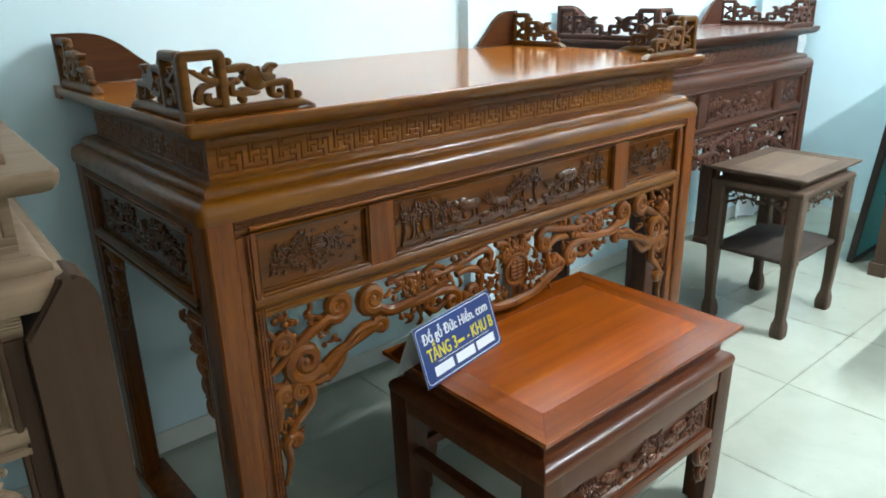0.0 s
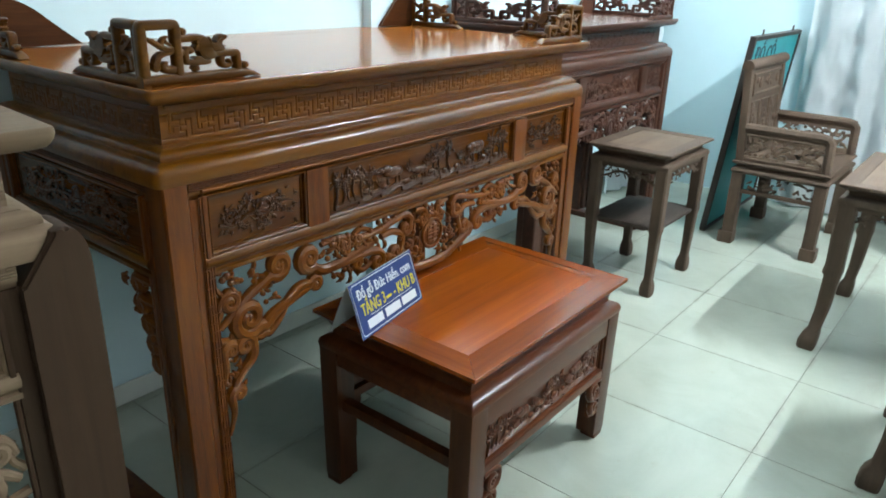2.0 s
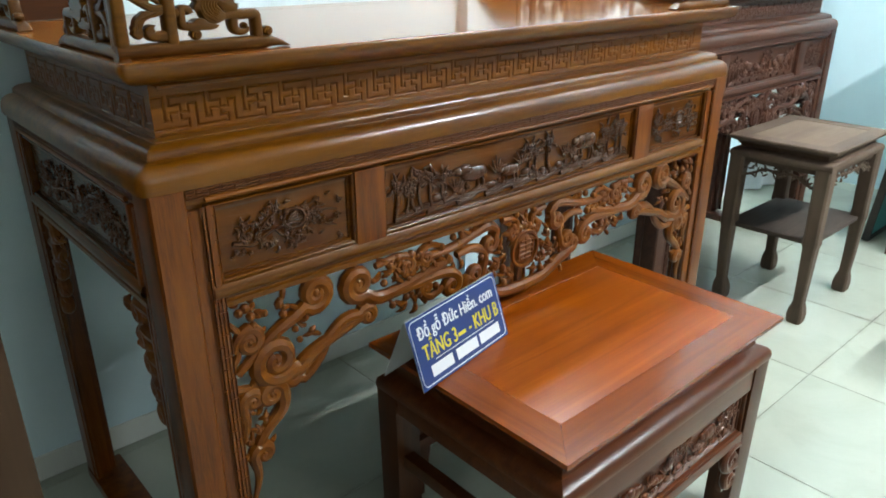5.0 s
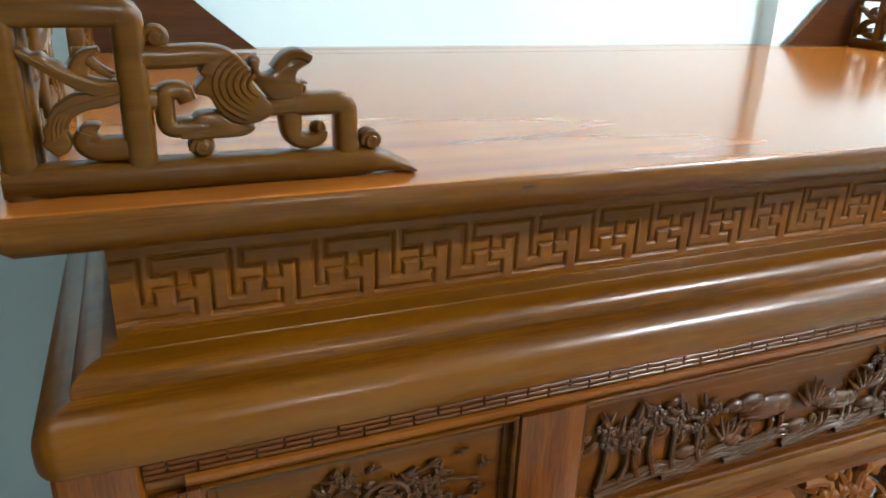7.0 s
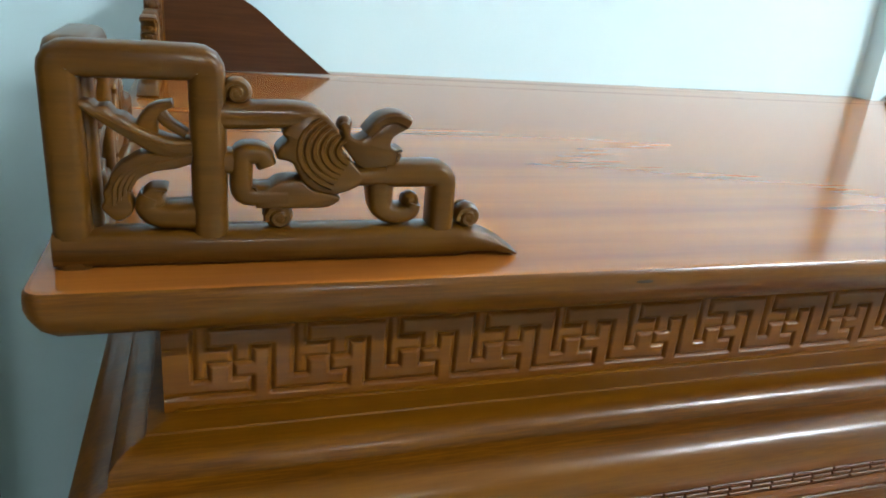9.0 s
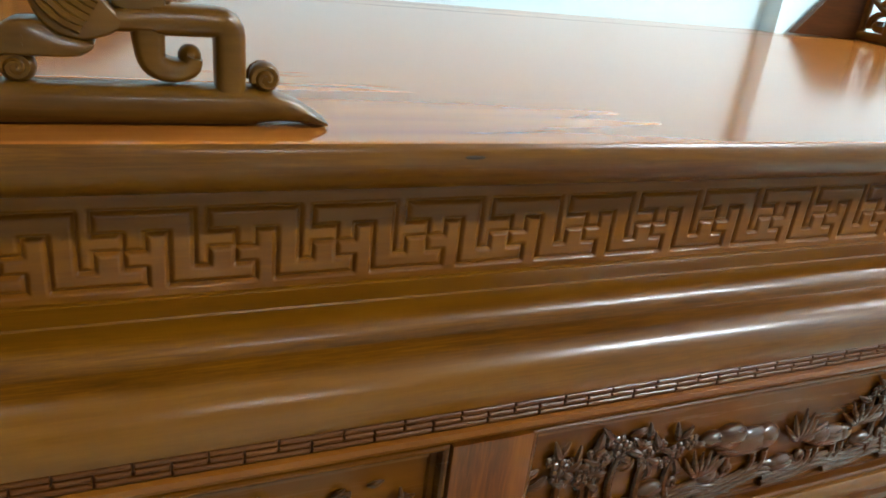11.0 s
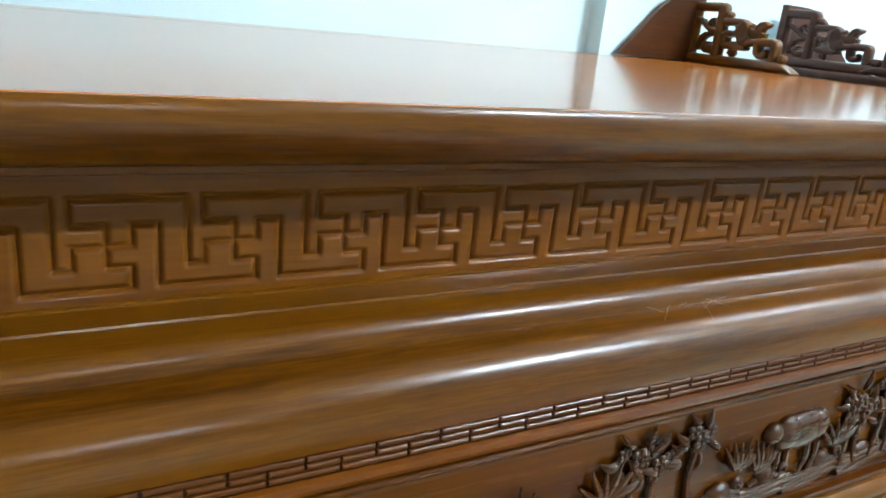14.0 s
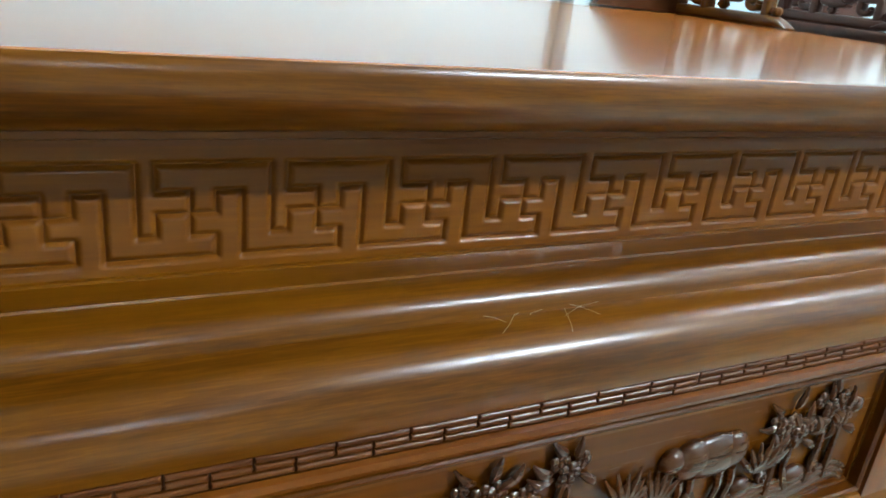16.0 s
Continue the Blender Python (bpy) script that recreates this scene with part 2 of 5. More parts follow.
def tile_glaze(name, grime):
    m, nt, b = shader(name)
    tc = nt.nodes.new("ShaderNodeTexCoord")
    geo = nt.nodes.new("ShaderNodeNewGeometry")
    info = nt.nodes.new("ShaderNodeObjectInfo")
    n = node(nt, "ShaderNodeTexNoise", Scale=2.3, Detail=7.0, Roughness=0.62, Distortion=0.6)
    nt.links.new(geo.outputs["Position"], n.inputs["Vector"])
    base = ramp(nt, n.outputs[0], [(0.30, (0.39, 0.42, 0.35)), (0.55, (0.455, 0.49, 0.41)), (0.75, (0.49, 0.52, 0.44))])
    dirt = node(nt, "ShaderNodeTexNoise", Scale=9.0, Detail=8.0, Roughness=0.75)
    nt.links.new(geo.outputs["Position"], dirt.inputs["Vector"])
    mask = nt.nodes.new("ShaderNodeMapRange")
    mask.inputs[1].default_value, mask.inputs[2].default_value, mask.inputs[4].default_value = 0.60, 0.78, 0.55
    nt.links.new(dirt.outputs[0], mask.inputs[0])
    mx = nt.nodes.new("ShaderNodeMix")
    mx.data_type = "RGBA"
    nt.links.new(mask.outputs[0], mx.inputs[0])
    nt.links.new(base, mx.inputs[6])
    mx.inputs[7].default_value = (0.36, 0.34, 0.27, 1)
    # grime gathered along the joints
    sep = nt.nodes.new("ShaderNodeSeparateXYZ")
    nt.links.new(tc.outputs["Object"], sep.inputs[0])
    edge = nt.nodes.new("ShaderNodeMath")
    edge.operation = "MAXIMUM"
    for k in (0, 1):
        ab = nt.nodes.new("ShaderNodeMath")
        ab.operation = "ABSOLUTE"
        nt.links.new(sep.outputs[k], ab.inputs[0])
        nt.links.new(ab.outputs[0], edge.inputs[k])
    near = nt.nodes.new("ShaderNodeMapRange")
    near.inputs[1].default_value, near.inputs[2].default_value = 0.292, 0.3125
    nt.links.new(edge.outputs[0], near.inputs[0])
    smear = node(nt, "ShaderNodeTexNoise", Scale=5.0, Detail=8.0, Roughness=0.8)
    nt.links.new(geo.outputs["Position"], smear.inputs["Vector"])
    much = nt.nodes.new("ShaderNodeMapRange")
    much.inputs[1].default_value, much.inputs[2].default_value, much.inputs[4].default_value = 0.46, 0.66, grime
    nt.links.new(smear.outputs[0], much.inputs[0])
    both = nt.nodes.new("ShaderNodeMath")
    both.operation = "MULTIPLY"
    nt.links.new(near.outputs[0], both.inputs[0])
    nt.links.new(much.outputs[0], both.inputs[1])
    gm = nt.nodes.new("ShaderNodeMix")
    gm.data_type = "RGBA"
    nt.links.new(both.outputs[0], gm.inputs[0])
    nt.links.new(mx.outputs[2], gm.inputs[6])
    gm.inputs[7].default_value = (0.27, 0.26, 0.21, 1)
    mx = gm
    hsv = nt.nodes.new("ShaderNodeHueSaturation")
    val = nt.nodes.new("ShaderNodeMapRange")
    val.inputs[3].default_value, val.inputs[4].default_value = 0.95, 1.04
    nt.links.new(info.outputs["Random"], val.inputs[0])
    nt.links.new(val.outputs[0], hsv.inputs["Value"])
    nt.links.new(mx.outputs[2], hsv.inputs["Color"])
    nt.links.new(hsv.outputs[0], b.inputs["Base Color"])
    rr = nt.nodes.new("ShaderNodeMapRange")
    rr.inputs[3].default_value, rr.inputs[4].default_value = 0.07, 0.24
    nt.links.new(dirt.outputs[0], rr.inputs[0])
    nt.links.new(rr.outputs[0], b.inputs["Roughness"])
    return m


M_TILE = tile_glaze("tile_glaze", 0.8)
M_TILE_FAR = tile_glaze("far_floor_glaze", 0.0)
M_BLUE = plain("printed_blue_card", (0.012, 0.035, 0.16), 0.35, vary=0.05)
M_CARD = plain("white_card", (0.62, 0.66, 0.66), 0.6, vary=0.04)
M_WHITE = plain("white_print", (0.80, 0.82, 0.84), 0.5, vary=0.02)
M_YELLOW = plain("yellow_print", (0.72, 0.58, 0.03), 0.5, vary=0.02)
M_KNOT = plain("dark_knot", (0.030, 0.014, 0.006), 0.85, vary=0.2)
M_SCR = plain("scratched_varnish", (0.38, 0.30, 0.22), 0.5, vary=0.05)
M_TURQ = plain("turquoise_board", (0.03, 0.33, 0.36), 0.35, vary=0.06)
M_TURQD = plain("dark_lettering", (0.02, 0.03, 0.04), 0.5, vary=0.05)
M_FRAMEW = plain("dark_painted_frame", (0.035, 0.028, 0.024), 0.5, vary=0.2)


# ---- building helpers ----
FL = -0.07

def obj(name, bm, mat, parent=None, label="", smooth=False):
    me = bpy.data.meshes.new(name)
    bmesh.ops.recalc_face_normals(bm, faces=bm.faces)
    bm.to_mesh(me)
    bm.free()
    if smooth:
        me.polygons.foreach_set("use_smooth", [True] * len(me.polygons))
        me.set_sharp_from_angle(angle=radians(38))
    me.materials.append(mat)
    ob = new(name, me)
    if parent is not None:
        ob.parent = parent
    if label:
        ob["label"] = label
    return ob


def part(name, bm, mat, parent, label="", smooth=True):
    return obj(name, bm, mat, parent, label, smooth)


def box(bm, x0, x1, y0, y1, z0, z1, bevel=0.0, seg=2):
    vs = [bm.verts.new((x, y, z)) for x in (x0, x1) for y in (y0, y1) for z in (z0, z1)]
    fs = [bm.faces.new([vs[i] for i in q]) for q in ((0, 1, 3, 2), (4, 6, 7, 5), (0, 4, 5, 1), (2, 3, 7, 6), (0, 2, 6, 4), (1, 5, 7, 3))]
    if bevel:
        es = {e for f in fs for e in f.edges}
        bmesh.ops.bevel(bm, geom=list(es), offset=bevel, segments=seg, affect="EDGES", profile=0.7)
    return bm


def bx(*a, **k):
    return box(bmesh.new(), *a, **k)


def ring_sweep(bm, prof, x0, x1, y0, y1, cap_top=False, cap_bottom=False, corner=0.0):
    """A moulding carried round a rectangle: prof is (outward offset, z) from top to bottom; corner rounds it in plan."""
    rings = []
    n = 5 if corner else 1
    for o, z in prof:
        r = max(0.0012, corner + o) if corner else 0.0
        ring = []
        for k, (cx, cy) in enumerate(((x0 - o + r, y0 - o + r), (x1 + o - r, y0 - o + r), (x1 + o - r, y1 + o - r), (x0 - o + r, y1 + o - r))):
            for i in range(n):
                a = radians(180 + 90 * k + 90 * i / max(1, n - 1))
                ring.append(bm.verts.new((cx + r * math.cos(a), cy + r * math.sin(a), z)))
        rings.append(ring)
    m = len(rings[0])
    for a, b in zip(rings, rings[1:]):
        for i in range(m):
            j = (i + 1) % m
            bm.faces.new((a[i], a[j], b[j], b[i]))
    if cap_top:
        bm.faces.new(rings[0])
    if cap_bottom:
        bm.faces.new(rings[-1][::-1])
    return bm


def tube(bm, pts, radii, seg=8, flat=1.0, normal=(0, 1, 0), closed=False):
    """A rounded bar along a polyline; flat scales it along normal. radii: one number or one for each point."""
    pts = [Vector(p) for p in pts]
    n = len(pts)
    if isinstance(radii, (int, float)):
        radii = [radii] * n
    nv = Vector(normal).normalized()
    rings = []
    for i, p in enumerate(pts):
        a = pts[i - 1] if i or closed else pts[0]
        b = pts[(i + 1) % n] if i < n - 1 or closed else pts[-1]
        t = (b - a).normalized()
        side = t.cross(nv)
        if side.length < 1e-4:
            side = t.cross(Vector((1, 0, 0)))
        side.normalize()
        up = side.cross(t).normalized()
        rings.append([bm.verts.new(p + side * math.cos(2 * math.pi * k / seg) * radii[i] + up * math.sin(2 * math.pi * k / seg) * radii[i] * flat) for k in range(seg)])
    m = n if closed else n - 1
    for i in range(m):
        a, b = rings[i], rings[(i + 1) % n]
        for k in range(seg):
            bm.faces.new((a[k], a[(k + 1) % seg], b[(k + 1) % seg], b[k]))
    if not closed:
        bm.faces.new(rings[0][::-1])
        bm.faces.new(rings[-1])
    return bm


def ball(bm, c, r, sx=1.0, sy=1.0, sz=1.0, u=8, v=6):
    """An ellipsoid round c."""
    top, low = bm.verts.new((c[0], c[1], c[2] + r * sz)), bm.verts.new((c[0], c[1], c[2] - r * sz))
    rows = []
    for i in range(1, v):
        a = math.pi * i / v
        rows.append([bm.verts.new((c[0] + r * sx * math.sin(a) * math.cos(2 * math.pi * k / u), c[1] + r * sy * math.sin(a) * math.sin(2 * math.pi * k / u), c[2] + r * sz * math.cos(a))) for k in range(u)])
    for k in range(u):
        q = (k + 1) % u
        bm.faces.new((top, rows[0][k], rows[0][q]))
        bm.faces.new((low, rows[-1][q], rows[-1][k]))
        for a, b in zip(rows, rows[1:]):
            bm.faces.new((a[k], b[k], b[q], a[q]))
    return bm


def again(name, mesh_of, parent, label=""):
    """Another object on the mesh of one that stands already."""
    ob = new(name, mesh_of.data)
    ob.parent = parent
    if label:
        ob["label"] = label
    return ob


def thing(name, x, y, z=0.0, rz=0.0, **tags):
    ob = new(name)
    ob.empty_display_size = 0.1
    ob.matrix_world = pose(x, y, z, 0, 0, rz)
    return tagged(ob, **tags)


# ---- room ----
RX0, RX1, RY0, RY1 = -5.5, 5.66, -6.5, 3.575
tagged(obj("wall_north", bx(RX0 - 0.15, RX1 + 0.15, RY1, RY1 + 0.15, FL, CEIL), M_WALL), "pale blue painted plaster wall behind the tables", "wall", kind="structure")
tagged(obj("wall_east", bx(RX1, RX1 + 0.15, RY0, RY1, FL, CEIL), M_WALL), "pale blue painted plaster end wall with a curtain", "wall", kind="structure")
# west and south walls are out of view, added dark to shape the light
tagged(obj("wall_west", bx(RX0 - 0.15, RX0, RY0, RY1, FL, CEIL), M_WALLFAR), "unseen grey-brown wall added to close the room, dark to cut bounced light", "wall", kind="structure")
tagged(obj("wall_south", bx(RX0 - 0.15, RX1 + 0.15, RY0 - 0.15, RY0, FL, CEIL), M_WALLFAR), "unseen grey-brown wall added to close the room, dark to cut bounced light", "wall", kind="structure")
tagged(obj("ceiling", bx(RX0 - 0.15, RX1 + 0.15, RY0 - 0.15, RY1 + 0.15, CEIL, CEIL + 0.15), M_CEIL), "grey painted ceiling", "ceiling", kind="structure")
tagged(obj("wall_pier", bx(2.40, 2.92, RY1 - 0.05, RY1, FL, CEIL), M_WALL), "shallow pale blue pier standing proud of the wall", "wall", kind="structure")
for ba, bb in ((RX0, 2.398), (2.922, RX1)):
    tagged(obj("baseboard", bx(ba, bb, RY1 - 0.010, RY1 - 0.001, FL + 0.004, FL + 0.085, bevel=0.002), M_SKIRT), "pale tiled skirting along the wall", "baseboard", kind="structure")
FX0, FY0 = -2.013, -1.4545
for fa, fb, fc, fd in ((RX0, FX0, RY0, RY1), (FX0, RX1, RY0, FY0)):
    tagged(obj("floor", bx(fa, fb, fc, fd, FL - 0.1, FL - 0.0005), M_TILE_FAR), "glossy pale tiled floor of the far room", "floor", kind="structure")
floor_ob = tagged(obj("floor", bx(FX0, RX1 + 0.15, FY0, RY1 + 0.15, FL - 0.1, FL - 0.004), M_GROUT), "glossy pale cream ceramic tile floor with thin dirty joints", "floor", kind="structure")


# ---- carved work ----
FX, FY = (0.0, 2.5, 4.4, 6.4, 8.7), (0.0, 2.9, 5.2, 7.6, 10.0)
FRET = [("h", 0, 0, 8.7), ("v", 0, 0, 2.9), ("h", 2.9, 0, 2.5), ("v", 2.5, 2.9, 7.6), ("h", 7.6, 2.5, 4.4), ("v", 4.4, 7.6, 10), ("h", 10, 0, 4.4), ("h", 10, 6.4, 10),
        ("v", 6.4, 2.9, 10), ("h", 2.9, 4.4, 6.4), ("v", 4.4, 2.9, 5.2), ("h", 5.2, 0, 4.4), ("v", 0, 5.2, 7.6), ("h", 7.6, 8.7, 10), ("v", 8.7, 0, 7.6)]
KX, KY = (1.0, 6.0), (-0.5, 3.2, 6.8, 10.5)
KEY = [("h", -0.5, 0, 10), ("h", 10.5, 0, 10), ("h", 3.2, 0, 10), ("h", 6.8, 0, 10), ("v", 1.0, -3, 6.8), ("v", 6.0, 3.2, 13)]
KP = 0.0462


def grooved(n, pitch, height, pattern, xs, ys, half, depth, lead=0.0, total=None, top=0.0, bottom=0.0, flat=0.2, lip=0.0):
    """A board in the x-z plane, its face towards -y, with a fret cut into it as grooves. It starts at the lead-in, n cells follow.
    flat: how much of a groove's width is its floor; lip: how far its edges are eased."""
    steps = [(-1.28, 0.0), (-1.0, 0.0)] + ([(-0.50, lip)] if lip else []) + [(-flat, 1.0), (flat, 1.0)] + ([(0.50, lip)] if lip else []) + [(1.0, 0.0), (1.28, 0.0)]
    total = total or lead + n * pitch
    us = [(0.0, None, 0, 0.0)]
    for c in range(n):
        for x in xs:
            u = lead + (c + x / 10) * pitch
            if u - 1.3 * half > 0.0004 and u + 1.3 * half < total:
                us += [(u + o * half, x, o, k) for o, k in steps]
    us.append((total, None, 0, 0.0))
    vs = [(top, None, 0, 0.0)]
    for y in ys:
        vs += [(-height * y / 10 + o * -half, y, o, k) for o, k in steps]
    vs.append((-height - bottom, None, 0, 0.0))

    def cut(own, k, o_other, k_other, other, q, lo, hi):
        """How deep a groove is at a point across it (k) and along it (q)."""
        if lo + 0.01 < q < hi - 0.01:
            return k
        if other is None or not (abs(q - lo) < 0.011 or abs(q - hi) < 0.011):
            return 0.0
        inside = o_other > 0 if abs(q - lo) < 0.011 else o_other < 0
        return k if inside else min(k, k_other)

    bm = bmesh.new()
    grid = []
    for u, xm, ou, ku in us:
        pos = xm if xm is not None else ((u - lead) / pitch) % 1.0 * 10
        inside = lead - 1e-6 <= u <= lead + n * pitch + 1e-6
        col = []
        for v, ym, ov, kv in vs:
            q = -v / height * 10 if ym is None else ym
            deep = 0.0
            for kind, a, lo, hi in pattern:
                if kind == "v" and xm is not None and abs(xm - a) < 0.01:
                    deep = max(deep, cut(xm, ku, ov, kv, ym, q, lo, hi))
                if kind == "h" and ym is not None and abs(ym - a) < 0.01 and inside:
                    for at in ((0.0, 10.0) if xm == 0.0 else (pos,)):
                        deep = max(deep, cut(ym, kv, ou, ku, xm, at, lo, hi))
            col.append(bm.verts.new((u, depth * deep, v)))
        grid.append(col)
    for a, b in zip(grid, grid[1:]):
        for j in range(len(vs) - 1):
            bm.faces.new((a[j], a[j + 1], b[j + 1], b[j]))
    bmesh.ops.remove_doubles(bm, verts=bm.verts, dist=1e-5)
    return bm


def spiral(cx, cy, r, turns, start, sense=1, n=None):
    n = n or int(turns * 12) + 2
    pts = []
    for i in range(n):
        f = i / (n - 1)
        rr = r * (1 - 0.82 * f)
        a = radians(start) + sense * 2 * math.pi * turns * f
        pts.append((cx + rr * math.cos(a), cy + rr * math.sin(a)))
    return pts


def smooth_line(pts, n=5):
    """Catmull-Rom through plane points."""
    p = [Vector(q) for q in pts]
    p = [p[0] * 2 - p[1]] + p + [p[-1] * 2 - p[-2]]
    out = []
    for i in range(1, len(p) - 2):
        for k in range(n):
            t = k / n
            a, b, c, d = p[i - 1], p[i], p[i + 1], p[i + 2]
            out.append(0.5 * (2 * b + (c - a) * t + (2 * a - 5 * b + 4 * c - d) * t * t + (3 * b - a - 3 * c + d) * t ** 3))
    out.append(p[-2])
    return [(q[0], q[1]) for q in out]


def stem(bm, line, r0, r1=None, y=0.0, flat=0.8, seg=7, wave=0.0):
    r1 = r0 if r1 is None else r1
    n = len(line)
    tube(bm, [(u, y + wave * math.sin(i * 0.9), v) for i, (u, v) in enumerate(line)], [r0 + (r1 - r0) * i / (n - 1) for i in range(n)], seg=seg, flat=flat)


def scroll(bm, tail, cx, cy, r, turns=1.4, sense=1, w0=0.009, w1=0.012, y=0.0):
    """A stem that runs along tail and rolls up into a volute round (cx, cy)."""
    end = tail[-1]
    start = math.degrees(math.atan2(end[1] - cy, end[0] - cx))
    line = smooth_line(tail, 4)[:-1] + spiral(cx, cy, r, turns, start, sense)
    n = len(line)
    k = n - int(turns * 12)
    w0, w1 = w0 * 1.1, w1 * 1.4
    rad = [w0 + (w1 - w0) * min(1, i / k) if i < k else w1 * (1 - 0.35 * (i - k) / (n - k)) for i in range(n)]
    tube(bm, [(u, y - (0.004 * max(0, i - k) / (n - k)), v) for i, (u, v) in enumerate(line)], rad, seg=9, flat=1.0)
    ball(bm, (cx, y - 0.006, cy), w1 * 0.62, sy=0.9, u=7, v=5)


def leaf(bm, u, v, ang, length, width, y=0.0, thick=0.008, n=5):
    a = radians(ang)
    pts, rad = [], []
    for i in range(n + 1):
        f = i / n
        bend = 0.25 * math.sin(f * math.pi) * width
        pts.append((u + math.cos(a) * length * f - math.sin(a) * bend, y - thick * 0.5 * math.sin(f * math.pi), v + math.sin(a) * length * f + math.cos(a) * bend))
        rad.append(max(0.0012, width * 0.5 * math.sin(math.pi * min(1, 0.12 + f * 0.88)) ** 0.8))
    tube(bm, pts, rad, seg=6, flat=thick / max(width, 1e-4))


def flower(bm, u, v, r, y=0.0, petals=5, turn=0.0):
    for k in range(petals):
        a = turn + 2 * math.pi * k / petals
        ball(bm, (u + math.cos(a) * r * 0.6, y, v + math.sin(a) * r * 0.6), r * 0.46, sy=0.55, u=6, v=4)
    ball(bm, (u, y - r * 0.16, v), r * 0.32, sy=0.7, u=6, v=4)


def spray(bm, rnd, u0, u1, v0, v1, y, density=1.0):
    """A low relief of a flowering branch that fills a panel."""
    w, h = u1 - u0, v1 - v0
    inside = lambda a, b: u0 + 0.06 * w < a < u1 - 0.06 * w and v0 + 0.13 * h < b < v1 - 0.13 * h
    branches = [[(0.03, 0.40), (0.20, 0.30), (0.38, 0.48), (0.60, 0.44), (0.78, 0.62), (0.96, 0.56)], [(0.20, 0.30), (0.30, 0.62), (0.42, 0.80)], [(0.38, 0.48), (0.50, 0.22), (0.66, 0.16)], [(0.60, 0.44), (0.66, 0.74), (0.80, 0.86)], [(0.74, 0.58), (0.84, 0.34), (0.95, 0.24)], [(0.10, 0.34), (0.12, 0.64), (0.20, 0.82)]]
    lines = []
    for k, br in enumerate(branches):
        ln = smooth_line([(u0 + w * (0.06 + 0.88 * a), v0 + h * (0.5 + 0.8 * (b - 0.5))) for a, b in br], 4)
        lines += ln
        stem(bm, ln, 0.0042 if k == 0 else 0.0030, 0.0020, y - 0.001)
    for i in range(int(95 * density * w / 0.26)):
        p = lines[rnd.randrange(len(lines))]
        ang = rnd.uniform(0, 360)
        reach = rnd.uniform(0.03, 0.20) * h
        a, b = p[0] + math.cos(radians(ang)) * reach, p[1] + math.sin(radians(ang)) * reach
        if not inside(a, b):
            continue
        if rnd.random() < 0.30:
            flower(bm, a, b, rnd.uniform(0.0050, 0.0075), y - 0.002, turn=rnd.random() * 3)
        for _ in range(2):
            leaf(bm, a, b, ang + rnd.uniform(-70, 70), rnd.uniform(0.008, 0.016), rnd.uniform(0.004, 0.007), y - 0.001, 0.0045, 4)
    c = (u0 + w * 0.55, v0 + h * 0.58)
    ring = [(c[0] + 0.022 * math.cos(i * 0.4488), y - 0.004, c[1] + 0.019 * math.sin(i * 0.4488)) for i in range(14)]
    tube(bm, ring, 0.0032, seg=5, closed=True)
    for k in range(4):
        stem(bm, [(c[0] - 0.016 + 0.003 * k, c[1] - 0.009 + 0.006 * k), (c[0] + 0.016 - 0.003 * k, c[1] - 0.007 + 0.006 * k)], 0.0024, 0.0020, y - 0.004, seg=5)


def clump(bm, rnd, u, v, r, y, n=9):
    """A tuft of blossoms and pointed leaves round a point."""
    for k in range(n):
        a = 2 * math.pi * (k + rnd.random()) / n
        q = r * rnd.uniform(0.35, 0.9)
        pu, pv = u + math.cos(a) * q, v + math.sin(a) * q * 0.8
        if k % 3 == 0:
            flower(bm, pu, pv, r * rnd.uniform(0.30, 0.40), y - 0.002, turn=rnd.random() * 3)
        else:
            leaf(bm, pu, pv, math.degrees(a) + rnd.uniform(-50, 50), r * rnd.uniform(0.7, 1.0), r * rnd.uniform(0.28, 0.42), y - 0.001, 0.006, 5)
    flower(bm, u, v, r * 0.42, y - 0.004)


def boulder(bm, u, v, w, h, y, lean=0.0):
    """A swelling plain rounded form of a few lumps, with short props below."""
    ball(bm, (u + w * 0.04, y, v), 1.0, sx=w * 0.42, sy=0.0085, sz=h * 0.40, u=16, v=10)
    ball(bm, (u - w * 0.22, y, v + h * 0.10 + lean), 1.0, sx=w * 0.24, sy=0.0092, sz=h * 0.36, u=14, v=9)
    ball(bm, (u + w * 0.27, y, v + h * 0.04), 1.0, sx=w * 0.20, sy=0.0088, sz=h * 0.34, u=14, v=9)
    ball(bm, (u - w * 0.46, y, v + h * 0.16 + lean), 1.0, sx=w * 0.15, sy=0.0078, sz=h * 0.22, u=12, v=8)
    for s in (-0.34, -0.20, 0.16, 0.32):
        stem(bm, smooth_line([(u + w * s, v - h * 0.30), (u + w * (s + 0.03), v - h * 0.62), (u + w * (s - 0.02), v - h * 0.92)], 4), 0.0046, 0.0026, y - 0.002, seg=7)


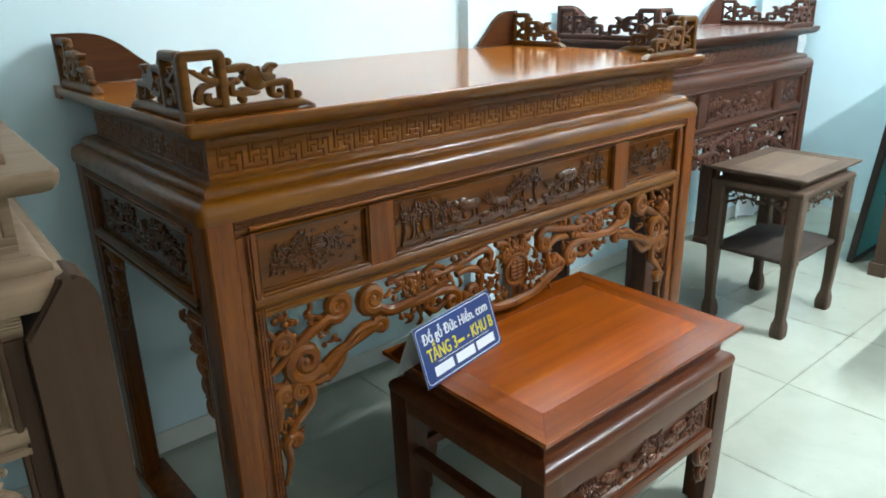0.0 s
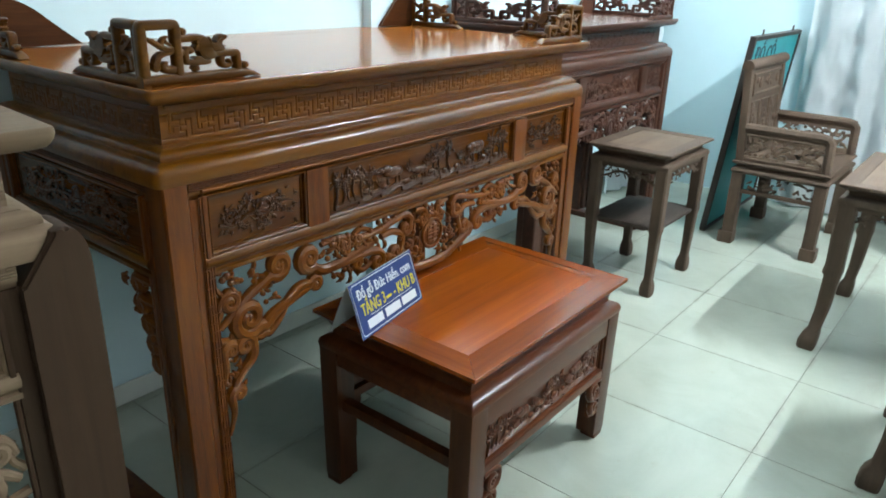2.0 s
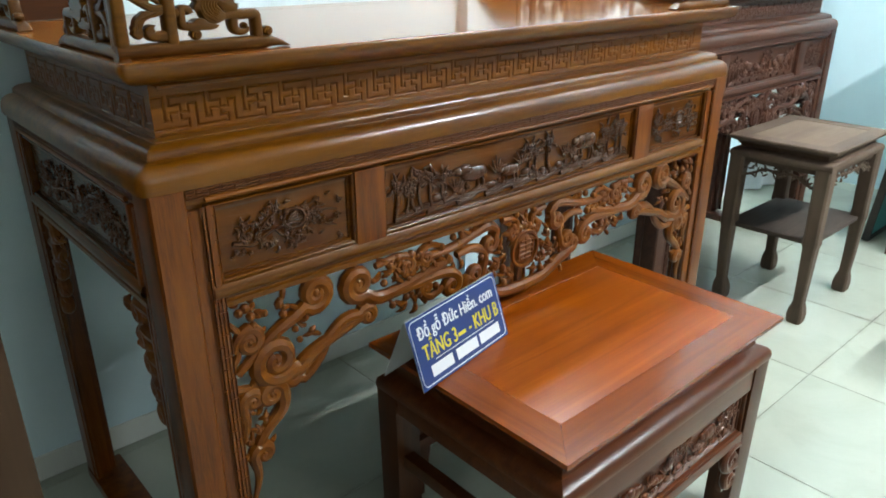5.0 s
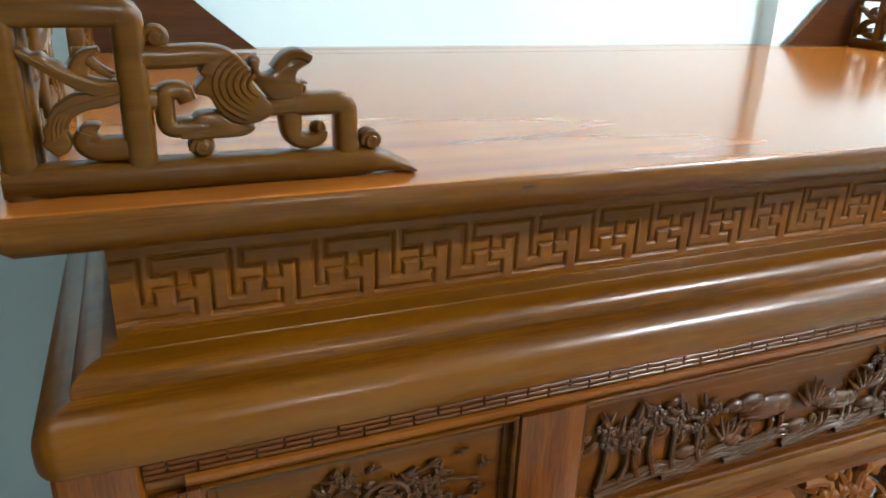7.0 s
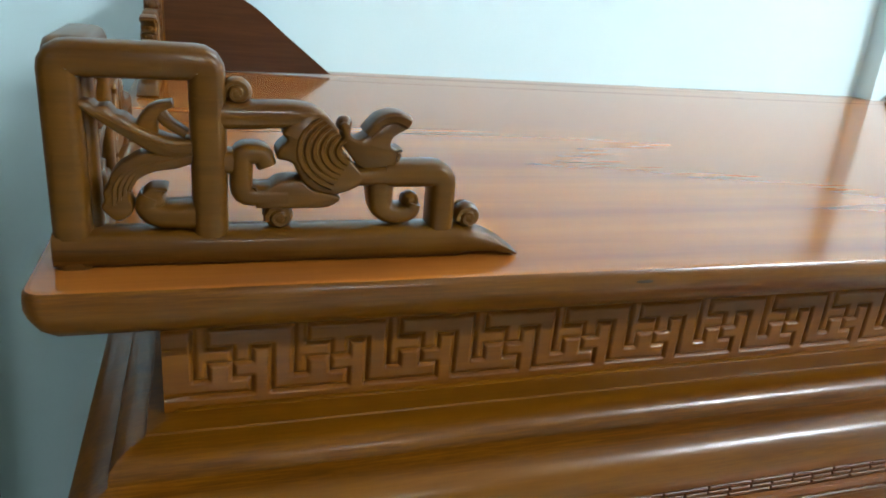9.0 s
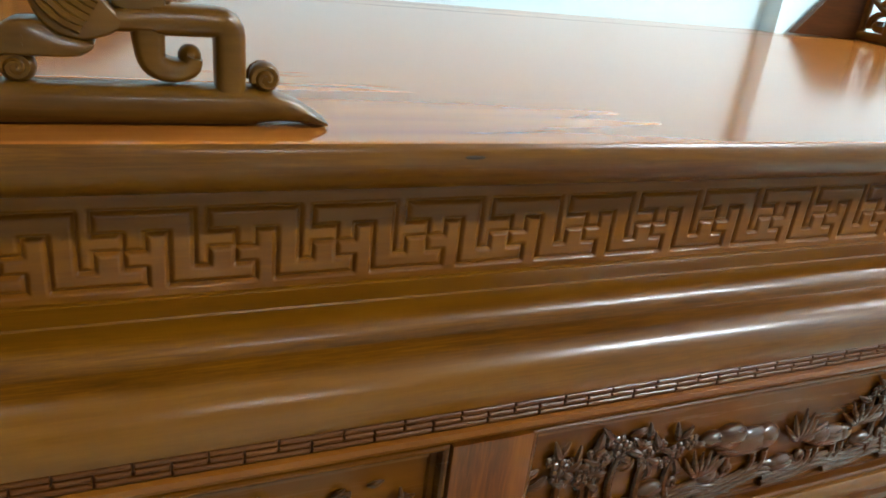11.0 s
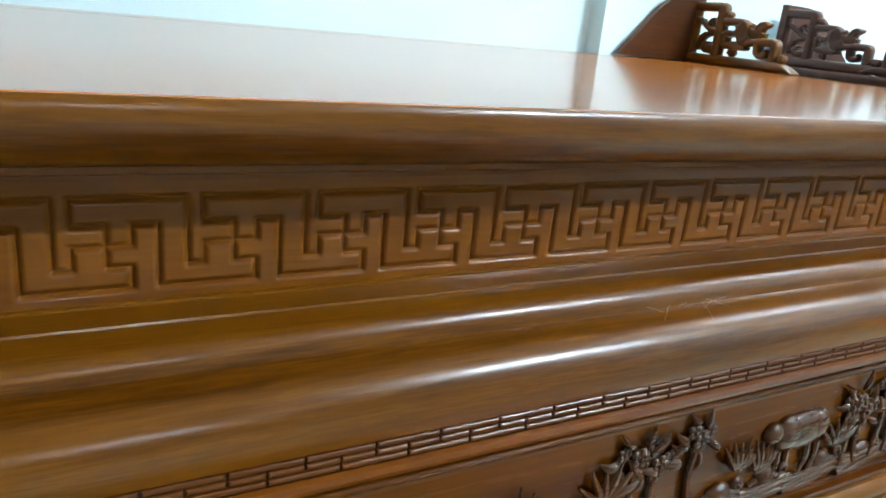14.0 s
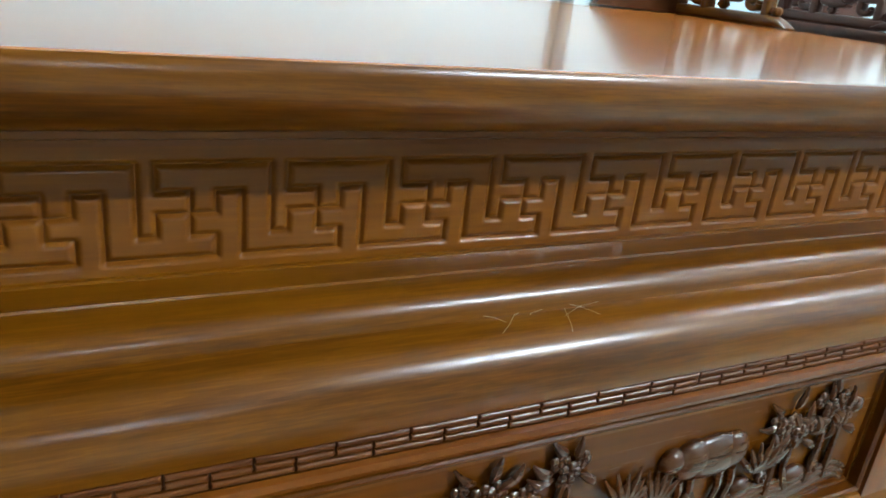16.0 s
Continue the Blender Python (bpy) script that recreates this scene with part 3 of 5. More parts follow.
def landscape(bm, rnd, u0, u1, v0, v1, y):
    """A long relief: trees in blossom, swelling rounded forms, ferns, rocks and flowing ground."""
    w, h = u1 - u0, v1 - v0
    U, V = lambda f: u0 + w * f, lambda f: v0 + h * f
    r = min(0.19 * h, 0.024)
    # ground: long flowing ridges
    for k in range(9):
        f = 0.02 + 0.105 * k
        rise = rnd.uniform(0.05, 0.16)
        base = [(U(f), V(0.09)), (U(f + 0.05), V(0.10 + rise * 0.5)), (U(f + 0.10), V(0.10 + rise)), (U(min(0.985, f + 0.16)), V(0.09 + rise * 0.5))]
        for q in range(3):
            stem(bm, [(a, max(v0 + 0.005, b - 0.0065 * q)) for a, b in smooth_line(base, 5)], 0.0042, 0.0024, y - 0.001 - 0.0006 * q, seg=7)
    # trees: two or three thin trunks under tufts
    for f, top, n in ((0.055, 0.66, 3), (0.125, 0.72, 2), (0.185, 0.60, 1), (0.53, 0.74, 2), (0.60, 0.80, 1), (0.875, 0.70, 2), (0.935, 0.76, 2)):
        for k in range(n):
            ff, tt = f + (k - (n - 1) / 2) * 0.030, top - 0.10 * (k % 2)
            lean = rnd.uniform(-0.012, 0.012)
            stem(bm, smooth_line([(U(ff), V(0.12)), (U(ff + lean), V(tt * 0.55)), (U(ff + 0.5 * lean), V(tt))], 5), 0.0046, 0.0030, y - 0.002, seg=7)
            clump(bm, rnd, U(ff + 0.5 * lean), min(V(tt), v1 - 1.3 * r), r, y)
    # swelling forms
    boulder(bm, U(0.285), V(0.52), 0.115 * w, 0.34 * h, y, 0.006)
    boulder(bm, U(0.765), V(0.58), 0.105 * w, 0.42 * h, y, -0.004)
    boulder(bm, U(0.430), V(0.40), 0.085 * w, 0.28 * h, y)
    # ferns between them
    for f, g, spread in ((0.375, 0.42, 70), (0.475, 0.46, 80), (0.665, 0.38, 60), (0.700, 0.30, 50), (0.835, 0.34, 70), (0.225, 0.26, 60)):
        for q in range(6):
            a = 80 + spread * (q / 5 - 0.5) * 1.6
            leaf(bm, U(f), V(g), a, h * rnd.uniform(0.22, 0.34), h * 0.060, y - 0.002, 0.006, 6)
    # low rocks and curls
    for f in (0.16, 0.24, 0.36, 0.50, 0.57, 0.645, 0.72, 0.82, 0.90):
        g = rnd.uniform(0.20, 0.28)
        ball(bm, (U(f), y, V(g)), 1.0, sx=h * rnd.uniform(0.10, 0.16), sy=0.007, sz=h * 0.08, u=12, v=8)
        scroll(bm, [(U(f) - 0.022, V(g) - 0.008), (U(f) - 0.004, V(g) - 0.002), (U(f) + 0.014, V(g) - 0.004)], U(f) + 0.022, V(g) + 0.004, 0.009, turns=1.1, sense=1, w0=0.0026, w1=0.0028, y=y)


def half_apron(bm, rnd, c, drop, scrolls):
    """The pierced scroll apron from one leg to the middle; c: half the width between the posts, drop: how far it runs down the leg. Local plane: u from the leg, v from the rail down."""
    k = c / 0.776
    P = lambda *q: [(u * k, v) for u, v in q]

    def S(t, cu, cv, r, **kw):
        one = bmesh.new()
        scroll(one, P(*t), cu * k, cv, r, **kw)
        scrolls.append(one)

    S([(0.012, -0.150), (0.055, -0.115), (0.105, -0.082), (0.150, -0.062)], 0.183, -0.030, 0.036, turns=1.5, sense=1, w0=0.008, w1=0.013)
    S([(0.306, -0.120), (0.250, -0.136), (0.200, -0.150), (0.165, -0.165), (0.130, -0.190)], 0.090, -0.144, 0.050, turns=1.55, sense=-1, w0=0.009, w1=0.014)
    S([(0.200, -0.148), (0.240, -0.118), (0.275, -0.112)], 0.303, -0.124, 0.022, turns=1.2, sense=-1, w0=0.009, w1=0.010)
    S([(0.520, -0.066), (0.430, -0.086), (0.350, -0.096), (0.305, -0.085)], 0.283, -0.042, 0.036, turns=1.45, sense=-1, w0=0.010, w1=0.013)
    S([(0.350, -0.096), (0.430, -0.094), (0.500, -0.090), (0.545, -0.100)], 0.535, -0.128, 0.027, turns=1.3, sense=-1, w0=0.012, w1=0.011)
    S([(0.46, -0.040), (0.540, -0.036), (0.610, -0.020), (0.655, -0.012), (0.685, -0.035)], 0.655, -0.056, 0.022, turns=1.1, sense=-1, w0=0.009, w1=0.011)
    S([(0.555, -0.060), (0.600, -0.055), (0.640, -0.075), (0.640, -0.115)], 0.612, -0.122, 0.026, turns=1.3, sense=-1, w0=0.009, w1=0.010)
    S([(0.775, -0.212), (0.700, -0.205), (0.640, -0.178), (0.600, -0.165)], 0.590, -0.140, 0.020, turns=1.0, sense=-1, w0=0.014, w1=0.011)
    S([(0.700, -0.010), (0.742, -0.018), (0.752, -0.045)], 0.735, -0.050, 0.018, turns=1.1, sense=-1, w0=0.008, w1=0.008)
    stem(bm, smooth_line(P((0.000, -0.135), (0.018, -0.108), (0.012, -0.075))), 0.009, 0.006)
    S([(0.010, -0.100), (0.020, -0.075), (0.040, -0.058)], 0.040, -0.085, 0.026, turns=1.3, sense=-1, w0=0.007, w1=0.010)
    S([(0.205, -0.150), (0.190, -0.175), (0.165, -0.200), (0.140, -0.215)], 0.120, -0.190, 0.022, turns=1.2, sense=-1, w0=0.009, w1=0.010)
    S([(0.330, -0.020), (0.380, -0.014), (0.420, -0.022)], 0.410, -0.040, 0.018, turns=1.1, sense=-1, w0=0.007, w1=0.008)
    S([(0.500, -0.020), (0.470, -0.012), (0.445, -0.024)], 0.462, -0.036, 0.016, turns=1.1, sense=1, w0=0.007, w1=0.008)
    S([(0.520, -0.125), (0.480, -0.140), (0.452, -0.130)], 0.462, -0.112, 0.018, turns=1.1, sense=-1, w0=0.008, w1=0.009)
    # the carving that runs down the leg
    d = drop / 0.47
    S([(0.014, -0.46 * d), (0.030, -0.40 * d), (0.026, -0.355 * d)], 0.044, -0.345 * d, 0.022, turns=1.2, sense=-1, w0=0.004, w1=0.011)
    S([(0.022, -0.350 * d), (0.052, -0.300 * d), (0.092, -0.262 * d), (0.100, -0.225 * d)], 0.072, -0.215 * d, 0.027, turns=1.3, sense=1, w0=0.010, w1=0.013)
    S([(0.010, -0.300 * d), (0.018, -0.260 * d), (0.012, -0.225 * d)], 0.034, -0.215 * d, 0.022, turns=1.3, sense=-1, w0=0.007, w1=0.010)
    stem(bm, smooth_line(P((0.000, -0.18), (0.040, -0.190), (0.085, -0.205 * d), (0.095, -0.24 * d))), 0.010, 0.008)
    for _ in range(30):
        u = rnd.uniform(0.02, 0.060)
        v = -rnd.uniform(0.19, 0.36) * d
        leaf(bm, u * k, v, rnd.uniform(0, 360), rnd.uniform(0.02, 0.034), rnd.uniform(0.009, 0.014), 0.004, 0.012, 4)
    # leaves and buds between the stems
    for u0, v0, su, sv, n in ((0.045, -0.035, 0.018, 0.018, 14), (0.10, -0.03, 0.03, 0.012, 8), (0.38, -0.040, 0.05, 0.016, 34), (0.42, -0.128, 0.05, 0.010, 18), (0.50, -0.050, 0.05, 0.020, 26), (0.745, -0.060, 0.018, 0.028, 26), (0.69, -0.140, 0.022, 0.034, 26), (0.58, -0.018, 0.05, 0.010, 16), (0.15, -0.120, 0.03, 0.02, 8), (0.66, -0.09, 0.03, 0.03, 14)):
        for _ in range(n):
            u, v = rnd.gauss(u0, su), min(-0.006, rnd.gauss(v0, sv))
            if rnd.random() < 0.35:
                ball(bm, (u * k, -0.004, v), rnd.uniform(0.007, 0.011), sy=0.9, u=7, v=5)
            else:
                leaf(bm, u * k, v, rnd.uniform(0, 360), rnd.uniform(0.022, 0.040), rnd.uniform(0.011, 0.017), 0.004, 0.014, 4)


def mirrored(bm, c):
    """Shift a half by -c and add its mirror image."""
    bmesh.ops.translate(bm, vec=(-c, 0, 0), verts=bm.verts)
    geo = bm.verts[:] + bm.edges[:] + bm.faces[:]
    twin = bmesh.ops.duplicate(bm, geom=geo)
    vs = [g for g in twin["geom"] if isinstance(g, bmesh.types.BMVert)]
    bmesh.ops.scale(bm, vec=(-1, 1, 1), verts=vs)
    fs = [g for g in twin["geom"] if isinstance(g, bmesh.types.BMFace)]
    bmesh.ops.reverse_faces(bm, faces=fs)
    return bm


def pierced_apron(t, c, drop, seed, mat, place):
    """Leaves and buds as one carved mass, the volutes as pieces on it."""
    bm = bmesh.new()
    volutes = []
    half_apron(bm, random.Random(seed), c, drop, volutes)
    ap = part("apron", mirrored(bm, c), mat, t, "pierced apron of leaves and volutes")
    ap["kind"] = "stuff"
    ap.matrix_local = place
    for one in volutes:
        bmesh.ops.translate(one, vec=(-c, 0, 0), verts=one.verts)
        left = part("volute", one, mat, ap)
        right = again("volute", left, ap)
        right.matrix_local = Matrix.Diagonal((-1, 1, 1, 1))
    part("rosette", rosette(-0.105), mat, ap, "round medallion with raised bars")
    return ap


def rosette(v):
    bm = bmesh.new()
    ball(bm, (0, 0, v), 0.046, sy=0.28, u=20, v=10)
    tube(bm, [(0.047 * math.cos(i * math.pi / 10), -0.008, v + 0.047 * math.sin(i * math.pi / 10)) for i in range(20)], 0.0065, seg=6, closed=True)
    for k in range(5):
        z = v + 0.024 - 0.012 * k
        w = 0.024 - 0.006 * (abs(k - 2) // 2)
        stem(bm, [(-w, z), (w, z)], 0.0030, 0.0030, -0.0125, seg=5)
    stem(bm, [(0, v + 0.03), (0, v - 0.03)], 0.003, 0.003, -0.0125, seg=5)
    for s in (-1, 1):
        stem(bm, [(s * 0.026, v + 0.022), (s * 0.026, v - 0.022)], 0.003, 0.003, -0.0125, seg=5)
    for k in range(7):
        a = radians(40 + k * 16.7)
        ball(bm, (0.06 * math.cos(a), -0.004, v + 0.062 * math.sin(a)), 0.011, sy=0.8, u=7, v=5)
    return bm


# ---- corner fret of the table tops: plane u along the edge, v up ----
def soft_corners(pts, r):
    """Cut the corners of a polyline by short arcs."""
    p = [Vector(q) for q in pts]
    out = [p[0]]
    for i in range(1, len(p) - 1):
        a, b = p[i - 1] - p[i], p[i + 1] - p[i]
        k = min(r, a.length * 0.45, b.length * 0.45)
        if a.normalized().dot(b.normalized()) < -0.9:
            out.append(p[i])
            continue
        q0, q1 = p[i] + a.normalized() * k, p[i] + b.normalized() * k
        for f in (0.0, 0.25, 0.5, 0.75, 1.0):
            out.append(q0 * (1 - f) ** 2 + p[i] * 2 * f * (1 - f) + q1 * f * f)
    out.append(p[-1])
    return [(q[0], q[1]) for q in out]


def bar(bm, pts, w, depth=0.024, corner=0.0):
    """A bar of rounded section along a plane line; w: its width, or one for its start and one for its end."""
    if corner:
        pts = soft_corners(pts, corner)
    p = [Vector(q) for q in pts]
    n = len(p)
    prof = []
    for k in range(14):
        a = 2 * math.pi * k / 14
        c, q = math.cos(a), math.sin(a)
        prof.append((math.copysign(abs(c) ** 0.55, c), math.copysign(abs(q) ** 0.55, q)))
    rings = []
    for i in range(n):
        d0 = (p[i] - p[i - 1]).normalized() if i else (p[1] - p[0]).normalized()
        d1 = (p[i + 1] - p[i]).normalized() if i < n - 1 else d0
        nn = Vector((-(d0 + d1)[1], (d0 + d1)[0]))
        nn = nn.normalized() if nn.length > 1e-6 else Vector((-d0[1], d0[0]))
        m = 1 / max(0.5, nn.dot(Vector((-d0[1], d0[0]))))
        f = i / (n - 1)
        ww = w[0] + (w[1] - w[0]) * f if isinstance(w, (list, tuple)) else w
        rings.append([bm.verts.new((p[i][0] + nn[0] * a * ww / 2 * m, b * depth / 2, p[i][1] + nn[1] * a * ww / 2 * m)) for a, b in prof])
    for a, b in zip(rings, rings[1:]):
        for k in range(14):
            bm.faces.new((a[k], a[(k + 1) % 14], b[(k + 1) % 14], b[k]))
    bm.faces.new(rings[0][::-1])
    bm.faces.new(rings[-1])


def plate(bm, outline, depth, lip=0.0016):
    """A flat carved piece with rolled edges inside a plane outline."""
    p = [Vector(q) for q in outline]
    n = len(p)
    if sum(p[i - 1][0] * p[i][1] - p[i][0] * p[i - 1][1] for i in range(n)) < 0:
        p.reverse()
    nv = []
    for i in range(n):
        d = p[(i + 1) % n] - p[i - 1]
        nv.append(Vector((-d[1], d[0])).normalized())
    rings = []
    for inset, y in ((lip, -0.5), (lip * 0.35, -0.5 + lip * 0.35 / depth), (0.0, -0.5 + lip / depth), (0.0, 0.5 - lip / depth), (lip, 0.5)):
        rings.append([bm.verts.new((q[0] + v[0] * inset, y * depth, q[1] + v[1] * inset)) for q, v in zip(p, nv)])
    for a, b in zip(rings, rings[1:]):
        for k in range(n):
            bm.faces.new((a[k], a[(k + 1) % n], b[(k + 1) % n], b[k]))
    bm.faces.new(rings[0][::-1])
    bm.faces.new(rings[-1])


def curl(bm, u, v, r, start=200, sense=-1):
    """A small snail: a drum with a raised spiral on both faces."""
    ball(bm, (u, 0, v), r * 0.98, sy=1.05, u=14, v=8)
    for y in (-0.8, 0.8):
        line = spiral(u, v, r * 0.82, 1.7, start, sense, 22)
        tube(bm, [(a, y * r * (0.80 + 0.35 * i / 21), b) for i, (a, b) in enumerate(line)], [r * 0.24 * (1 - 0.35 * i / 21) for i in range(22)], seg=6)


def fret_wing():
    bm = bmesh.new()
    bar(bm, [(0.0112, 0.0), (0.0112, 0.1315), (0.0920, 0.1320), (0.0920, 0.0140)], 0.0222, 0.026, corner=0.007)
    bar(bm, smooth_line([(0.0, 0.0120), (0.10, 0.0120), (0.20, 0.0120), (0.262, 0.0120)], 3), 0.0240, 0.028)
    bar(bm, smooth_line([(0.255, 0.0120), (0.272, 0.0118), (0.286, 0.0092), (0.297, 0.0055), (0.306, 0.0022)], 4), (0.024, 0.003), 0.028)
    # low hook inside the frame
    bar(bm, smooth_line([(0.092, 0.0340), (0.074, 0.0335), (0.060, 0.0345), (0.0545, 0.0400), (0.0570, 0.0470)], 5), (0.020, 0.013), 0.022)
    plate(bm, smooth_line([(0.0500, 0.0380), (0.0505, 0.0460), (0.0560, 0.0525), (0.0625, 0.0535), (0.0672, 0.0520), (0.0640, 0.0480), (0.0655, 0.0430), (0.0600, 0.0390)], 3), 0.020)
    # leaf that sweeps down from the post, its upper lobe, and the leaf that turns to the foot
    plate(bm, smooth_line([(0.0190, 0.1085), (0.0260, 0.1072), (0.0300, 0.1040), (0.0360, 0.1045), (0.0400, 0.1000), (0.0455, 0.0985), (0.0500, 0.0938), (0.0600, 0.0890), (0.0720, 0.0845), (0.0860, 0.0850), (0.0980, 0.0870), (0.0900, 0.0800), (0.0740, 0.0730), (0.0600, 0.0755), (0.0480, 0.0830), (0.0380, 0.0900), (0.0290, 0.0965), (0.0200, 0.1040)], 3), 0.018)
    bar(bm, smooth_line([(0.0560, 0.0860), (0.0580, 0.0960), (0.0630, 0.1030), (0.0720, 0.1065)], 4), (0.0150, 0.0040), 0.015)
    bar(bm, smooth_line([(0.0640, 0.1000), (0.0690, 0.0940), (0.0790, 0.0870)], 4), (0.0080, 0.0060), 0.013)
    plate(bm, smooth_line([(0.1000, 0.0850), (0.0860, 0.0770), (0.0700, 0.0745), (0.0530, 0.0750), (0.0440, 0.0700), (0.0385, 0.0660), (0.0345, 0.0600), (0.0330, 0.0545), (0.0300, 0.0500), (0.0305, 0.0440), (0.0285, 0.0400), (0.0320, 0.0350), (0.0370, 0.0310), (0.0440, 0.0340), (0.0470, 0.0400), (0.0450, 0.0500), (0.0500, 0.0580), (0.0600, 0.0635), (0.0740, 0.0660), (0.0900, 0.0720)], 3), 0.018)
    for k in range(4):
        stem(bm, smooth_line([(0.030 + 0.006 * k, 0.1000 - 0.0035 * k), (0.050 + 0.006 * k, 0.0880 - 0.0035 * k), (0.072 + 0.004 * k, 0.0800 - 0.001 * k), (0.096, 0.0840)], 4), 0.0016, 0.0024, -0.0085, seg=5)
        stem(bm, smooth_line([(0.036 + 0.003 * k, 0.042 + 0.003 * k), (0.038 + 0.003 * k, 0.056), (0.050 + 0.002 * k, 0.066), (0.094, 0.077)], 4), 0.0016, 0.0020, -0.0085, seg=5)
    # step bar with its curl
    curl(bm, 0.1095, 0.1150, 0.0095)
    bar(bm, smooth_line([(0.094, 0.1005), (0.118, 0.1005), (0.142, 0.1015), (0.156, 0.0990), (0.1620, 0.0900), (0.1640, 0.0800)], 5), (0.0185, 0.0150), 0.024)
    # square hook below it
    bar(bm, [(0.1270, 0.0680), (0.1240, 0.0755), (0.1115, 0.0760), (0.1110, 0.0475), (0.1400, 0.0470)], (0.0135, 0.0150), 0.024, corner=0.007)
    bar(bm, [(0.1005, 0.0700), (0.1120, 0.0690)], 0.0160, 0.022)
    plate(bm, smooth_line([(0.1180, 0.0540), (0.1270, 0.0530), (0.1350, 0.0580), (0.1480, 0.0585), (0.1560, 0.0520), (0.1650, 0.0500), (0.1745, 0.0465), (0.1670, 0.0402), (0.1500, 0.0390), (0.1200, 0.0395)], 3), 0.023)
    curl(bm, 0.1350, 0.0320, 0.0100)
    # mane: a fan of curved locks
    plate(bm, smooth_line([(0.1400, 0.0950), (0.1365, 0.0900), (0.1395, 0.0860), (0.1340, 0.0800), (0.1330, 0.0740), (0.1400, 0.0720), (0.1440, 0.0690), (0.1480, 0.0600), (0.1570, 0.0515), (0.1700, 0.0490), (0.1830, 0.0530), (0.1900, 0.0600), (0.1830, 0.0700), (0.1750, 0.0800), (0.1712, 0.0940), (0.1620, 0.1040), (0.1500, 0.1030)], 3), 0.024, 0.002)
    for k in range(6):
        r = 0.012 + 0.0050 * k
        stem(bm, [(0.1835 + r * math.cos(radians(128 + 118 * i / 9)), 0.0800 + 0.74 * r * math.sin(radians(128 + 118 * i / 9))) for i in range(10)], 0.0016, 0.0030, -0.0118, seg=6)
    bar(bm, smooth_line([(0.1600, 0.0740), (0.1680, 0.0660), (0.1800, 0.0610), (0.1960, 0.0615), (0.2150, 0.0625)], 4), (0.010, 0.0165), 0.024)
    # snout, ear and eyes
    plate(bm, smooth_line([(0.1745, 0.0830), (0.1755, 0.0900), (0.1735, 0.0965), (0.1765, 0.0985), (0.1800, 0.0960), (0.1800, 0.0900), (0.1850, 0.0868), (0.1920, 0.0905), (0.2000, 0.1010), (0.2100, 0.1050), (0.2205, 0.1010), (0.2190, 0.0955), (0.2090, 0.0890), (0.2080, 0.0820), (0.2160, 0.0800), (0.2120, 0.0770), (0.2110, 0.0680), (0.2000, 0.0640), (0.1860, 0.0680)], 3), 0.019)
    bar(bm, smooth_line([(0.1920, 0.0900), (0.2005, 0.0995), (0.2100, 0.1020), (0.2190, 0.0985)], 4), (0.008, 0.010), 0.023)
    curl(bm, 0.2045, 0.0885, 0.0062)
    curl(bm, 0.2085, 0.0750, 0.0072, 20)
    curl(bm, 0.1985, 0.0615, 0.0062)
    ball(bm, (0.1770, 0, 0.0960), 0.0055, sy=1.4, u=8, v=6)
    # second step down to the base and its hook
    bar(bm, [(0.2050, 0.0620), (0.2470, 0.0625), (0.2475, 0.0140)], 0.0185, 0.024, corner=0.008)
    bar(bm, smooth_line([(0.2025, 0.0620), (0.2025, 0.0480), (0.2045, 0.0370), (0.2140, 0.0325), (0.2240, 0.0345), (0.2270, 0.0410)], 5), (0.0200, 0.0100), 0.022)
    ball(bm, (0.2245, 0, 0.0415), 0.0068, sy=1.4, u=10, v=7)
    curl(bm, 0.2680, 0.0300, 0.0100)
    return bm


def back_board(length=0.30, high=0.142, thick=0.016):
    """A plain end board with a sweeping top edge."""
    top = smooth_line([(0.0, high), (0.10, high - 0.004), (0.165, high - 0.030), (0.225, high - 0.078), (length, 0.004)], 6)
    bm = bmesh.new()
    a = [bm.verts.new((u, -thick / 2, v)) for u, v in top]
    b = [bm.verts.new((u, thick / 2, v)) for u, v in top]
    fa, fb = bm.verts.new((0, -thick / 2, 0)), bm.verts.new((0, thick / 2, 0))
    bm.faces.new([fa] + a[::-1])
    bm.faces.new([fb] + b)
    for i in range(len(top) - 1):
        bm.faces.new((a[i], a[i + 1], b[i + 1], b[i]))
    bm.faces.new((fa, a[0], b[0], fb))
    bm.faces.new((fa, fb, b[-1], a[-1]))
    return bm


# ---- altar tables ----
SLAB = [(-0.06, 1.2390), (-0.004, 1.2390), (-0.0012, 1.2384), (0.0004, 1.2362), (0.001, 1.2325), (0.001, 1.227), (-0.001, 1.221), (-0.006, 1.213), (-0.014, 1.206), (-0.026, 1.2015), (-0.040, 1.200), (-0.085, 1.200)]
FILLET = [(-0.10, 1.2005), (-0.064, 1.2005), (-0.064, 1.197), (-0.068, 1.1925), (-0.074, 1.190), (-0.0765, 1.1895), (-0.0770, 1.1850), (-0.0790, 1.1842), (-0.0793, 1.1805), (-0.10, 1.1800)]
MOULD = [(-0.10, 1.1075), (-0.0795, 1.1075), (-0.0785, 1.1068), (-0.0785, 1.1052), (-0.073, 1.1042), (-0.064, 1.1032), (-0.0585, 1.1026), (-0.0580, 1.1010), (-0.052, 1.1004), (-0.046, 1.0984), (-0.040, 1.0948), (-0.0360, 1.0902), (-0.0348, 1.0850), (-0.0348, 1.0790),
         (-0.0280, 1.0770), (-0.0212, 1.0742), (-0.0145, 1.0700), (-0.0092, 1.0645), (-0.0056, 1.0570), (-0.004, 1.0475), (-0.0042, 1.0400), (-0.0048, 1.0335), (-0.0064, 1.0285), (-0.05, 1.0285)]
PITCH = 0.0723


